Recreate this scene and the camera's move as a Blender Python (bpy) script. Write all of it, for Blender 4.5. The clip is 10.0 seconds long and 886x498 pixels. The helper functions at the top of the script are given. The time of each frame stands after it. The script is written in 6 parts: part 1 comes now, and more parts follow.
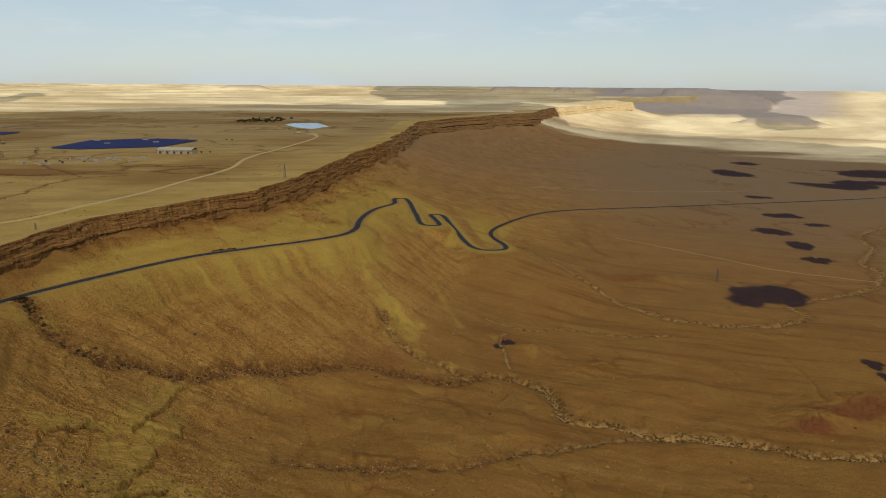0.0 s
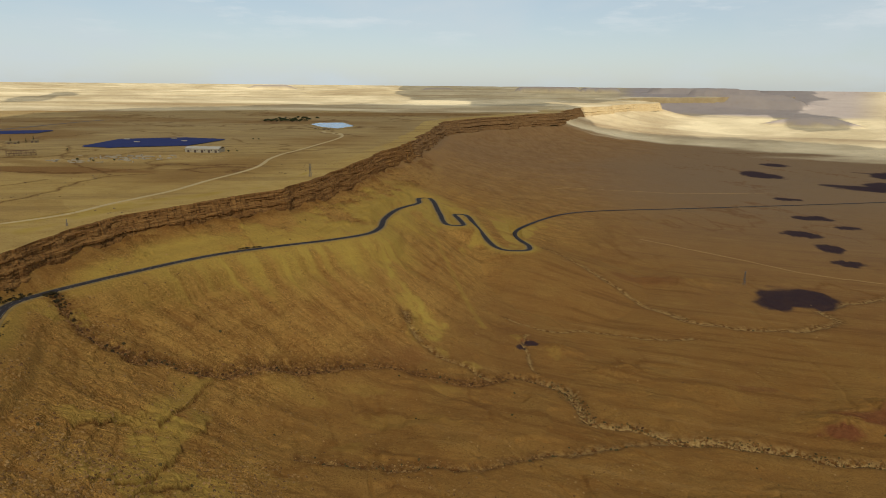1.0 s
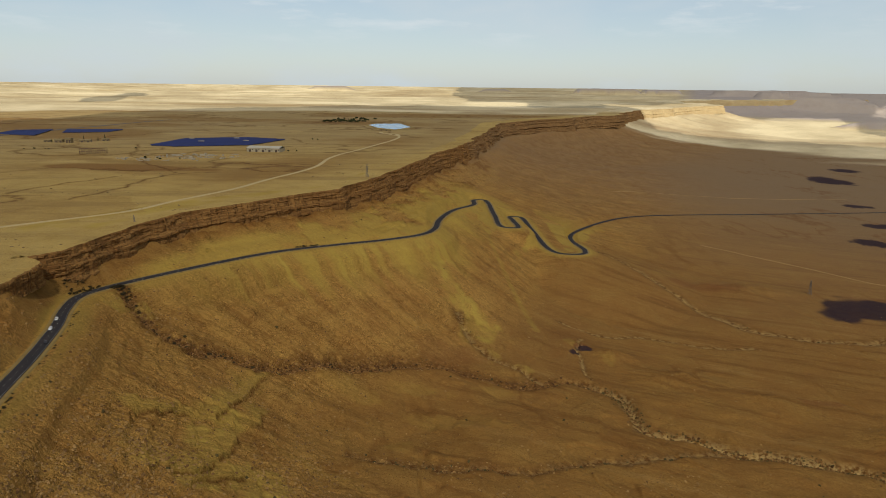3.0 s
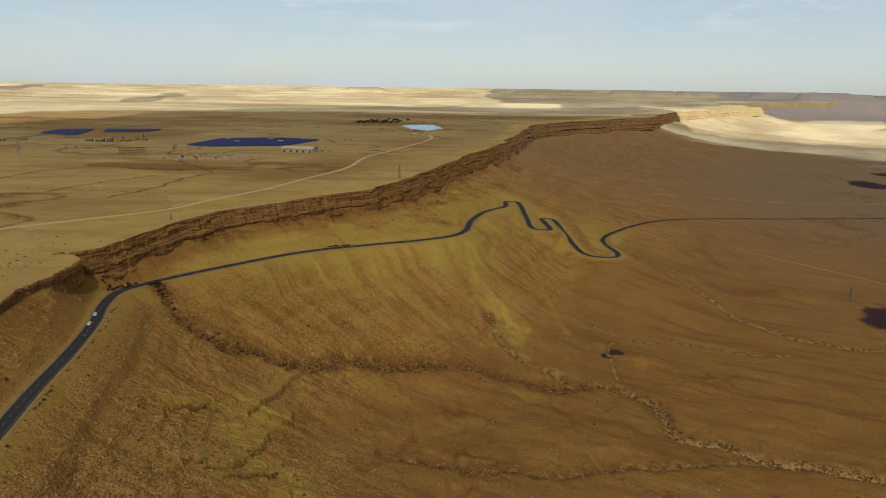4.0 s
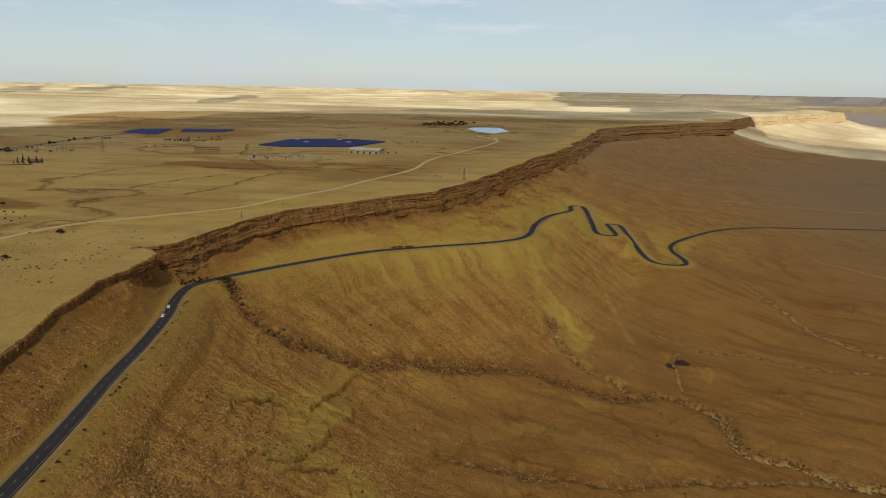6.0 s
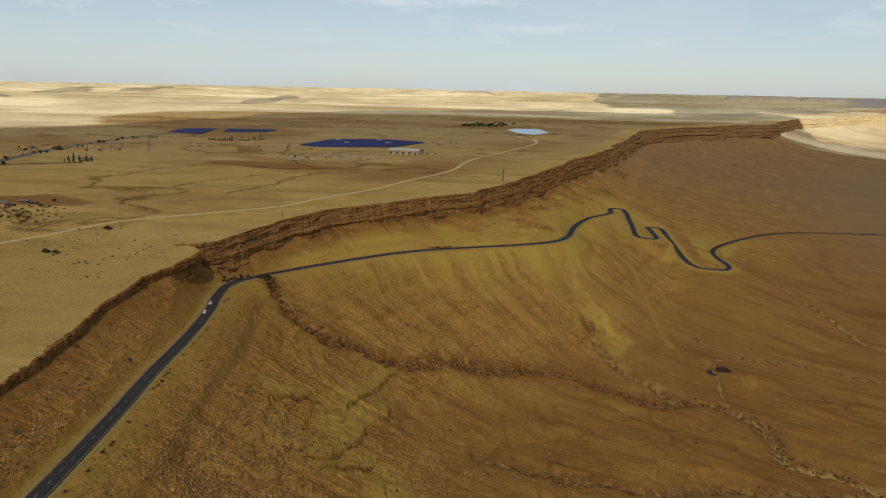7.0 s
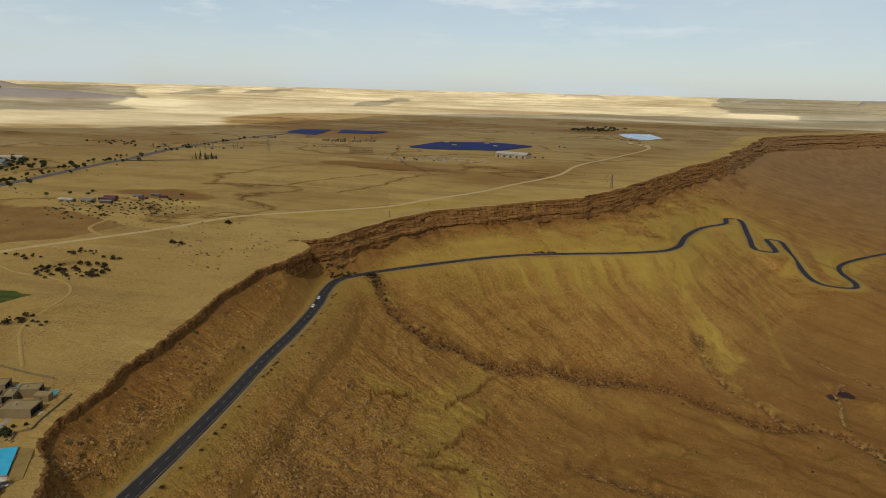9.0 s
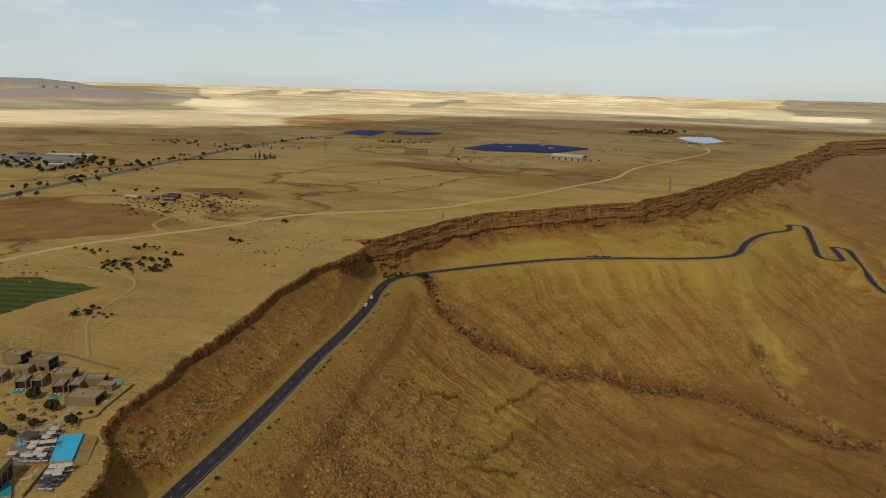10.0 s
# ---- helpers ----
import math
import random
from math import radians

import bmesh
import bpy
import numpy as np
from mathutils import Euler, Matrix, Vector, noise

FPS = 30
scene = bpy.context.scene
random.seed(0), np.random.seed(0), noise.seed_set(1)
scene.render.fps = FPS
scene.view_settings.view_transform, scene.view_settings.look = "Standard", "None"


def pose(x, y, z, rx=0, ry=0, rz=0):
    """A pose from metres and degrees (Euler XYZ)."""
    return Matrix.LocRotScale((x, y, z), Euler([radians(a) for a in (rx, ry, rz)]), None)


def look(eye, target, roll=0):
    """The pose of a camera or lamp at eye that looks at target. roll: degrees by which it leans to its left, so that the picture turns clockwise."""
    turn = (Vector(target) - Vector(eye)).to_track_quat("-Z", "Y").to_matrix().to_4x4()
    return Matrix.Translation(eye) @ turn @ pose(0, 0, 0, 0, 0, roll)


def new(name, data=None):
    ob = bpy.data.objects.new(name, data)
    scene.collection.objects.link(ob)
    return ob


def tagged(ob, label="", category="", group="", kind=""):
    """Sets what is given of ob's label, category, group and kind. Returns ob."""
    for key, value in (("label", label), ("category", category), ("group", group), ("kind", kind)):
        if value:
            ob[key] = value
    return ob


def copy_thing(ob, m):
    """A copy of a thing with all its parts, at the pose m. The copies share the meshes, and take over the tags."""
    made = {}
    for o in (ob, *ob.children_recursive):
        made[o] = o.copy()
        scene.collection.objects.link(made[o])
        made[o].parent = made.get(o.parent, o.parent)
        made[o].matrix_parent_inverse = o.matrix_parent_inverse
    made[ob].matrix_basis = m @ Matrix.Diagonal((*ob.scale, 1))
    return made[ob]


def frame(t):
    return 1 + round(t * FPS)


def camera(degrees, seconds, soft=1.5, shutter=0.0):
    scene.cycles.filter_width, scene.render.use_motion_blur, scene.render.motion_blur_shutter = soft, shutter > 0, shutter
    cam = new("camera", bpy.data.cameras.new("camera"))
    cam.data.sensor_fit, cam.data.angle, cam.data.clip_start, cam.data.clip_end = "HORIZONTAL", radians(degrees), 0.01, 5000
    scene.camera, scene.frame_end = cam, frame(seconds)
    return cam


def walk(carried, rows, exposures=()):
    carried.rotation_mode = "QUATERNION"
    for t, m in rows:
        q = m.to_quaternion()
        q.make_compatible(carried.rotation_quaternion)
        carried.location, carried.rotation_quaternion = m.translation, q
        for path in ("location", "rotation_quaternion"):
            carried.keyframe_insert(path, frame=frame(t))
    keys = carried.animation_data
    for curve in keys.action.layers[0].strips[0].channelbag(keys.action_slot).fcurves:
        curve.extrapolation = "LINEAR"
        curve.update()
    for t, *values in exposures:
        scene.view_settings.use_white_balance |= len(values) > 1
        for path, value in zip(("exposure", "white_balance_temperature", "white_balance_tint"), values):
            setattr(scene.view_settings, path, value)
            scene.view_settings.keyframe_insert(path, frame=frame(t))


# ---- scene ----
# The eye hovers 120 m over a desert plateau (z = 0) beside a crater rim, and turns on the spot.
EYE = Vector((0.0, 0.0, 120.0))
cam = camera(64.05, 10.0, soft=0.4)
TURN = [(0.0, 0.0, -13.01, -0.47), (0.5, 1.0, -13.02, -0.51), (1.0, 1.97, -13.03, -0.55), (1.5, 2.97, -13.02, -0.59),
        (2.0, 4.04, -13.0, -0.63), (2.5, 5.21, -12.98, -0.66), (4.0, 9.05, -12.89, -0.79), (4.5, 10.3, -12.85, -0.87),
        (5.0, 11.52, -12.82, -0.93), (6.5, 15.76, -12.74, -1.09), (7.0, 17.39, -12.74, -1.13), (7.5, 19.43, -12.72, -1.23),
        (8.0, 21.73, -12.71, -1.3), (8.5, 23.89, -12.68, -1.34), (9.0, 25.98, -12.66, -1.41), (9.5, 28.15, -12.64, -1.44),
        (10.0, 30.35, -12.64, -1.49)]


def eye_pose(yaw, pitch, lean):
    way = Vector((-math.sin(radians(yaw)) * math.cos(radians(pitch)), math.cos(radians(yaw)) * math.cos(radians(pitch)),
                  math.sin(radians(pitch))))
    return look(EYE, EYE + way, -lean)


walk(cam, [(t, eye_pose(y, p, r)) for t, y, p, r in TURN], exposures=[(0.0, 0.0), (10.0, 0.0)])

# ---- world and sun ----
SUN_UP, SUN_AZ = radians(44), radians(168)
TO_SUN = Vector((math.sin(SUN_AZ) * math.cos(SUN_UP), math.cos(SUN_AZ) * math.cos(SUN_UP), math.sin(SUN_UP)))
world = bpy.data.worlds.new("desert_sky")
scene.world = world
world.use_nodes = True
wn, wl = world.node_tree.nodes, world.node_tree.links
sky = wn.new("ShaderNodeTexSky")
sky.sky_type, sky.sun_disc, sky.sun_elevation, sky.sun_rotation = "NISHITA", False, SUN_UP, SUN_AZ
sky.altitude, sky.air_density, sky.dust_density, sky.ozone_density = 800, 1.0, 1.0, 1.3
bg = wn["Background"]
bg.inputs["Strength"].default_value = 0.088
# thin broken veil of cloud over the whole sky
tc, mp, ns, ramp, mixer = (wn.new("ShaderNodeTexCoord"), wn.new("ShaderNodeMapping"), wn.new("ShaderNodeTexNoise"),
                           wn.new("ShaderNodeValToRGB"), wn.new("ShaderNodeMixRGB"))
mp.inputs["Scale"].default_value = (2.6, 2.6, 7.5)
mp.inputs["Location"].default_value = (3.1, 0.7, 0.4)
ns.inputs["Scale"].default_value, ns.inputs["Detail"].default_value, ns.inputs["Roughness"].default_value = 1.6, 7, 0.55
ramp.color_ramp.elements[0].position, ramp.color_ramp.elements[1].position = 0.44, 0.68
ramp.color_ramp.elements[0].color, ramp.color_ramp.elements[1].color = (0.5, 0.5, 0.5, 1), (0.92, 0.92, 0.92, 1)
mixer.inputs["Color2"].default_value = (6.6, 7.45, 7.9, 1)
wl.new(tc.outputs["Generated"], mp.inputs["Vector"])
wl.new(mp.outputs["Vector"], ns.inputs["Vector"])
wl.new(ns.outputs["Fac"], ramp.inputs["Fac"])
# the veil is dense low down and thins out overhead
apart, low_sky, dense = wn.new("ShaderNodeSeparateXYZ"), wn.new("ShaderNodeMapRange"), wn.new("ShaderNodeMath")
low_sky.inputs["From Min"].default_value, low_sky.inputs["From Max"].default_value = 0.05, 0.45
low_sky.inputs["To Min"].default_value, low_sky.inputs["To Max"].default_value = 1.0, 0.12
dense.operation = "MULTIPLY"
wl.new(tc.outputs["Generated"], apart.inputs["Vector"])
wl.new(apart.outputs["Z"], low_sky.inputs["Value"])
wl.new(ramp.outputs["Color"], dense.inputs[0])
wl.new(low_sky.outputs["Result"], dense.inputs[1])
wl.new(dense.outputs[0], mixer.inputs["Fac"])
wl.new(sky.outputs["Color"], mixer.inputs["Color1"])
# small soft puffs higher up
puff, puff_ramp, above, puffs, both = (wn.new("ShaderNodeTexNoise"), wn.new("ShaderNodeValToRGB"), wn.new("ShaderNodeMapRange"), wn.new("ShaderNodeMath"), wn.new("ShaderNodeMixRGB"))
puff_map = wn.new("ShaderNodeMapping")
puff_map.inputs["Scale"].default_value = (5.0, 5.0, 26.0)
puff.inputs["Scale"].default_value, puff.inputs["Detail"].default_value, puff.inputs["Roughness"].default_value = 1.5, 6, 0.6
puff_ramp.color_ramp.elements[0].position, puff_ramp.color_ramp.elements[1].position = 0.54, 0.84
above.inputs["From Min"].default_value, above.inputs["From Max"].default_value = 0.045, 0.11
puffs.operation = "MULTIPLY"
both.inputs["Color2"].default_value = (9.2, 9.4, 9.4, 1)
wl.new(tc.outputs["Generated"], puff_map.inputs["Vector"])
wl.new(puff_map.outputs["Vector"], puff.inputs["Vector"])
wl.new(puff.outputs["Fac"], puff_ramp.inputs["Fac"])
wl.new(apart.outputs["Z"], above.inputs["Value"])
wl.new(puff_ramp.outputs["Color"], puffs.inputs[0])
wl.new(above.outputs["Result"], puffs.inputs[1])
wl.new(puffs.outputs[0], both.inputs["Fac"])
wl.new(mixer.outputs["Color"], both.inputs["Color1"])
wl.new(both.outputs["Color"], bg.inputs["Color"])

sun_data = bpy.data.lights.new("sun", "SUN")
sun_data.energy, sun_data.angle, sun_data.color = 4.6, radians(0.53), (1.0, 0.93, 0.82)
sun = new("sun", sun_data)
sun.matrix_world = look(TO_SUN * 4000, (0, 0, 0))

# ---- lie of the land ----
RIM = [(-100, -900), (-120, -300), (-150, 20), (-178, 96), (-190, 118), (-205, 130), (-218, 136), (-226, 146), (-231, 156), (-235, 166), (-239, 179),
       (-248, 195), (-259, 220), (-279, 267), (-303, 320), (-309, 350), (-317, 394), (-325, 430), (-347, 446), (-335, 480),
       (-332, 567), (-327, 619), (-310, 654), (-287, 700), (-250, 766), (-223, 810), (-207, 875), (-194, 938), (-184, 1027),
       (-177, 1135), (-155, 1335), (-122, 1560), (-116, 1838), (-88, 2381), (-12, 2629), (196, 2967), (650, 4150),
       (1111, 5192), (1563, 6089), (1450, 7100), (2900, 9000), (4900, 11000), (6200, 16000), (30000, 80000)]
# along the rim, by its corner: bench width, bench foot height, cliff height, softness of the slope below
BENCH = {0: (20, -20, 1.5, 0), 4: (20, -18, 1.5, 0), 7: (30, -18, 1.5, 0), 9: (36, -19, 3, 0), 12: (39, -21, 4, 0), 14: (42, -24, 4, 0), 16: (30, -28, 4.5, 0), 17: (24, -29, 6, 0),
         18: (30, -30, 13, 0), 19: (26, -33, 16, 0), 20: (42, -36, 17, 0), 23: (64, -40, 19, 0), 25: (88, -47, 22, 0), 27: (104, -52, 26, 0), 28: (100, -55, 27, .25), 29: (95, -58, 28, .6),
         30: (100, -62, 30, .8), 31: (60, -60, 32, .9), 32: (30, -50, 36, 1), 34: (15, -46, 42, 1), 36: (15, -46, 46, 1), 43: (15, -60, 60, .8)}
ROAD = [(-94.2, -59.6, -12), (-149.2, 50.4, -15), (-187.2, 141.3, -18), (-199.2, 175.3, -19), (-219.2, 227.3, -21), (-240.2, 278.3, -23),
        (-258.2, 326.3, -25), (-285.2, 388.4, -28), (-301.2, 419.4, -29), (-313.1, 453.1, -30), (-311.1, 483.8, -32), (-286.2, 557.6, -36),
        (-239.2, 649.5, -40), (-189.3, 711.4, -44), (-153.3, 752.4, -47), (-116.2, 805.6, -50), (-107.1, 842.9, -51), (-109.1, 921.0, -53),
        (-100.1, 1011.8, -56), (-77, 1091, -60), (-79, 1165, -64), (-65, 1178, -66), (-43, 1078, -73), (-28, 1012, -78), (-8, 1018, -80),
        (-14, 1085, -82), (-19, 1130, -84), (-4, 1138, -86), (14, 1078, -93), (41, 986, -104), (55, 975, -106), (86, 990, -109), (92, 1017, -110),
        (78, 1095, -113), (80, 1149, -115), (105, 1224, -118), (182, 1362, -123), (249, 1432, -128), (530, 1581, -142)]
ROAD += [(1019, 1745, -148), (1600, 1950, -150)]


def smooth_line(points, step):
    """A rounded line (Catmull-Rom) through the points, with a point about every step metres."""
    p = np.array(points, float)
    p = np.vstack([2 * p[0] - p[1], p, 2 * p[-1] - p[-2]])
    out = []
    for a, b, c, d in zip(p[:-3], p[1:-2], p[2:-1], p[3:]):
        n = max(2, int(np.linalg.norm(c - b) / step))
        t = np.linspace(0, 1, n, endpoint=False)[:, None]
        ab, bc, cd = [max(np.linalg.norm(v), 1e-6) ** 0.5 for v in (b - a, c - b, d - c)]
        m1 = bc * ((b - a) / ab - (c - a) / (ab + bc) + (c - b) / bc)
        m2 = bc * ((c - b) / bc - (d - b) / (bc + cd) + (d - c) / cd)
        out.append((2 * t ** 3 - 3 * t ** 2 + 1) * b + (t ** 3 - 2 * t ** 2 + t) * m1 + (3 * t ** 2 - 2 * t ** 3) * c + (t ** 3 - t ** 2) * m2)
    out.append(p[-2:-1])
    return np.vstack(out)


def lattice(i, j, seed):
    h = (i.astype(np.int64) * 374761393 + j.astype(np.int64) * 668265263 + seed * 974634777) & 0xFFFFFFFF
    h = ((h ^ (h >> 13)) * 1274126177) & 0xFFFFFFFF
    return ((h ^ (h >> 16)) & 0xFFFF) / 32767.5 - 1.0


def grain(x, y, seed=0):
    """Smooth noise from -1 to 1 with cells of size one."""
    i, j = np.floor(x), np.floor(y)
    u, v = x - i, y - j
    u, v = u * u * u * (u * (6 * u - 15) + 10), v * v * v * (v * (6 * v - 15) + 10)
    a, b, c, d = lattice(i, j, seed), lattice(i + 1, j, seed), lattice(i, j + 1, seed), lattice(i + 1, j + 1, seed)
    return a + (b - a) * u + (c - a) * v + (a - b - c + d) * u * v


def fbm(x, y, size, octaves=4, seed=0, gain=0.5):
    total, amp, norm = 0.0, 1.0, 0.0
    for k in range(octaves):
        total, norm = total + amp * grain(x / size + 17.3 * k, y / size - 9.1 * k, seed + k), norm + amp
        amp, size = amp * gain, size * 0.5
    return total / norm


def ramp01(x, a, b):
    t = np.clip((x - a) / (b - a), 0, 1)
    return t * t * (3 - 2 * t)


def line_distance(x, y, line):
    """The distance to a line in plan, and the running length and the index at the nearest places, smoothly weighed."""
    best, along, index, total, run = np.full(x.shape, 1e18), np.zeros(x.shape), np.zeros(x.shape), np.full(x.shape, 1e-300), 0.0
    for k, (a, b) in enumerate(zip(line[:-1], line[1:])):
        vx, vy = b[0] - a[0], b[1] - a[1]
        ln = math.hypot(vx, vy)
        t = np.clip(((x - a[0]) * vx + (y - a[1]) * vy) / (ln * ln), 0, 1)
        d = (x - a[0] - t * vx) ** 2 + (y - a[1] - t * vy) ** 2
        best = np.minimum(best, d)
        weight = (d + 9.0) ** -5.0
        along, index, total = along + weight * (run + t * ln), index + weight * (k + t), total + weight
        run += ln
    return np.sqrt(best), along / total, index / total


def inside(x, y, ring):
    odd = np.zeros(x.shape, bool)
    for (ax, ay), (bx, by) in zip(ring, ring[1:] + ring[:1]):
        if ay != by:
            odd ^= ((ay > y) != (by > y)) & (x < (bx - ax) * (y - ay) / (by - ay) + ax)
    return odd


RIM_LINE = [np.array(p, float) for p in RIM]
PLATEAU = RIM + [(30000, 90000), (-90000, 90000), (-90000, -9000), (-100, -9000)]
ROAD_LINE = smooth_line(ROAD, 13.0)
ROAD_RUN = np.concatenate([[0], np.cumsum([math.dist(p[:2], q[:2]) for p, q in zip(ROAD[:-1], ROAD[1:])])]) * 1.008
BK = sorted(BENCH)
CORNER_RUN = np.concatenate([[0], np.cumsum([np.linalg.norm(b - a) for a, b in zip(RIM_LINE[:-1], RIM_LINE[1:])])])


def bench(index):
    return [np.interp(index, BK, [BENCH[k][c] for k in BK]) for c in range(4)]


def rim_wander(x, y):
    """The rim's own small bays and noses."""
    far = ramp01(np.hypot(x, y), 900, 3000)
    return (4.5 + 30 * far) * fbm(x, y, 60 + 0 * x, 3, 5) * (1 - far) + far * 60 * fbm(x, y, 420, 3, 8)


def crater_floor(x, y):
    low = (1 - np.exp(-np.clip(x, 0, None) / 150)) * (1 - ramp01(y, 600, 1300))
    return -146 - 18 * low + 2.5 * fbm(x, y, 160, 4, 21) + 8 * fbm(x, y, 900, 3, 22)


def setback(r):
    return 2.5 + r / 110 + np.clip(r - 2000, 0, None) / 40


def plateau_height(x, y, s):
    r = np.hypot(x, y)
    roll = 1.5 * fbm(x, y, 240, 4, 1) * ramp01(s, 25, 160) + 6 * fbm(x, y, 900, 3, 2) * ramp01(s, 80, 700)
    return roll + ramp01(r, 2500, 9000) * (24 * fbm(x, y, 1300, 5, 3) + 14 * np.abs(fbm(x, y * 1.6, 620, 4, 6)) + 40 * np.abs(fbm(x, y, 5200, 5, 4)) * ramp01(r, 5000, 15000))


# the wadis: lines in plan on the floor and down the slopes
WADIS = [
    (5.0, 6.0, smooth_line([(-302, 486), (-286, 479), (-265, 466), (-242, 469), (-224, 484), (-206, 497), (-192, 516), (-176, 535), (-143, 569), (-102, 600), (-73, 615), (-51, 619), (-21, 611),
                            (7, 607), (42, 631), (68, 631), (93, 614), (103, 571), (110, 553), (143, 552), (172, 534), (217, 531), (272, 519),
                            (304, 510), (348, 508), (420, 490), (560, 470)], 12), 0.1, 0.9),
    (1.8, 4.0, smooth_line([(-110, 440), (-67, 446), (-32, 448), (8, 455), (50, 483), (82, 495), (120, 511), (160, 528)], 12), 0.25, 0.4),
    (3.0, 4.0, smooth_line([(-62, 712), (-54, 693), (-44, 675), (-26, 658), (-12, 646), (10, 635), (25, 619)], 12), 0.5, 0.5),
    (2.0, 1.6, smooth_line([(72, 752), (64, 738), (66, 724), (61, 712), (63, 700), (66, 672), (70, 645)], 6), 0.9, 0.9),
    (1.2, 2.2, smooth_line([(44, 791), (89, 772), (136, 780), (181, 777), (222, 771), (262, 780)], 12), 0.7, 0.7),
    (2.0, 5.0, smooth_line([(120, 1030), (174, 972), (244, 868), (288, 825), (353, 812), (426, 824), (459, 849), (453, 881), (499, 914),
                            (554, 931), (631, 983), (665, 1039), (656, 1069), (733, 1179), (760, 1267), (900, 1400)], 20), 0.6, 0.6)]
SCARPS = [smooth_line([(-192, 486), (-190, 455), (-189, 428), (-187, 404), (-186, 388), (-178, 384), (-169, 380), (-163, 362), (-160, 340), (-159, 318), (-162, 306), (-174, 298)], 4),
          smooth_line([(-173, 434), (-170, 420), (-168, 408)], 4), smooth_line([(-146, 334), (-150, 322), (-156, 312), (-158, 300)], 4), smooth_line([(-198, 372), (-202, 352), (-206, 340)], 4)]
# low mounds on the crater floor: middle, half widths, height
MOUNDS = [(96, 706, 24, 18, 8), (150, 668, 42, 20, 6), (62, 728, 16, 12, 5), (330, 574, 34, 20, 9), (388, 604, 40, 22, 11), (420, 566, 36, 16, 7), (300, 985, 60, 30, 8),
          (120, 1000, 40, 40, 8), (230, 640, 40, 18, 4)]
# far hills and mesas: middle x, y, half widths, turn, height, edge sharpness
HILLS = [(3900, 10300, 800, 1300, -0.3, 88, 0.8), (2520, 5330, 420, 330, 0.0, 62, 0.2), (1450, 13800, 700, 900, 0.0, 95, 0.75),
         (2500, 13900, 420, 900, 0.0, 80, 0.7), (4000, 13000, 800, 900, 0.2, 95, 0.8), (-4690, 2875, 1150, 480, 1.02, 66, 0.1),
         (-9200, 5000, 1300, 700, 1.1, 110, 0.2), (-3800, 14200, 600, 300, 0.0, 70, 0.6), (-700, 16000, 500, 300, 0.0, 70, 0.6)]


TONGUES = [[(-126, 806), (-112, 792), (-100, 777), (-76, 746), (-55, 728), (-38, 710), (-28, 694)], [(-70, 1000), (-44, 930), (-22, 866), (0, 800), (20, 740)]]


def strip(x, y, line, half, seed):
    """1 on a wavering strip along a line in plan, falling to 0 outside."""
    d = np.full(x.shape, 1e9)
    near = (x > min(p[0] for p in line) - 60) & (x < max(p[0] for p in line) + 60) & (y > min(p[1] for p in line) - 60) & (y < max(p[1] for p in line) + 60)
    if near.any():
        d[near] = line_distance(x[near], y[near], [np.array(p, float) for p in line])[0] + 1.0 * half * fbm(x[near], y[near], half, 4, seed)
    return 1 - ramp01(d, 0.45 * half, 1.15 * half)


def made_ground(x, y, d, way, below, s, index):
    """How far the yellow marl shows, beside the road and under the cliff."""
    a, b = ROAD_RUN[11], ROAD_RUN[22]
    patch = 14 * fbm(x, y, 40, 4, 55)
    # the marl thins out down the slope in narrow streaks
    streaks = fbm(way / 9 + 0.3 * grain(x / 20, y / 20, 60), d / 240, 1.0, 3, 58)
    reach = 7 + 15 * fbm(way / 34, d / 300, 1.0, 3, 56) + 24 * streaks + 0.4 * patch
    long = ramp01(way, a - 60, a + 30) * (1 - ramp01(way, b - 20, b + 60)) * (1 - ramp01(d, reach, reach + 58)) * (0.8 + 0.35 * streaks)
    # two tongues that run far down
    tongue = np.maximum(strip(x, y, TONGUES[0], 17, 57) * np.clip(0.75 + 0.9 * fbm(x, y, 6, 4, 63), 0, 1), strip(x, y, TONGUES[1], 4, 61) * 0.45)
    long = np.maximum(long, tongue * (0.9 + 0.5 * fbm(x, y, 9, 3, 62)))
    verge = (1 - ramp01(d, np.where(below, 9, 7) + 0.3 * patch, np.where(below, 20, 11) + 0.4 * patch)) * 0.6 * (1 - ramp01(way, ROAD_RUN[32], ROAD_RUN[32] + 120))
    marl = ramp01(index, 18.9, 19.8) * (1 - ramp01(index, 29, 30)) * ramp01(s, 14, 32) * 0.8 * ~below * (d < 120) * ramp01(fbm(way / 28, d / 30, 1.0, 4, 57) + 0.5 * (1 - ramp01(d, 14, 45)), -0.3, 0.35)
    return np.maximum(np.maximum(long * below, marl), verge)


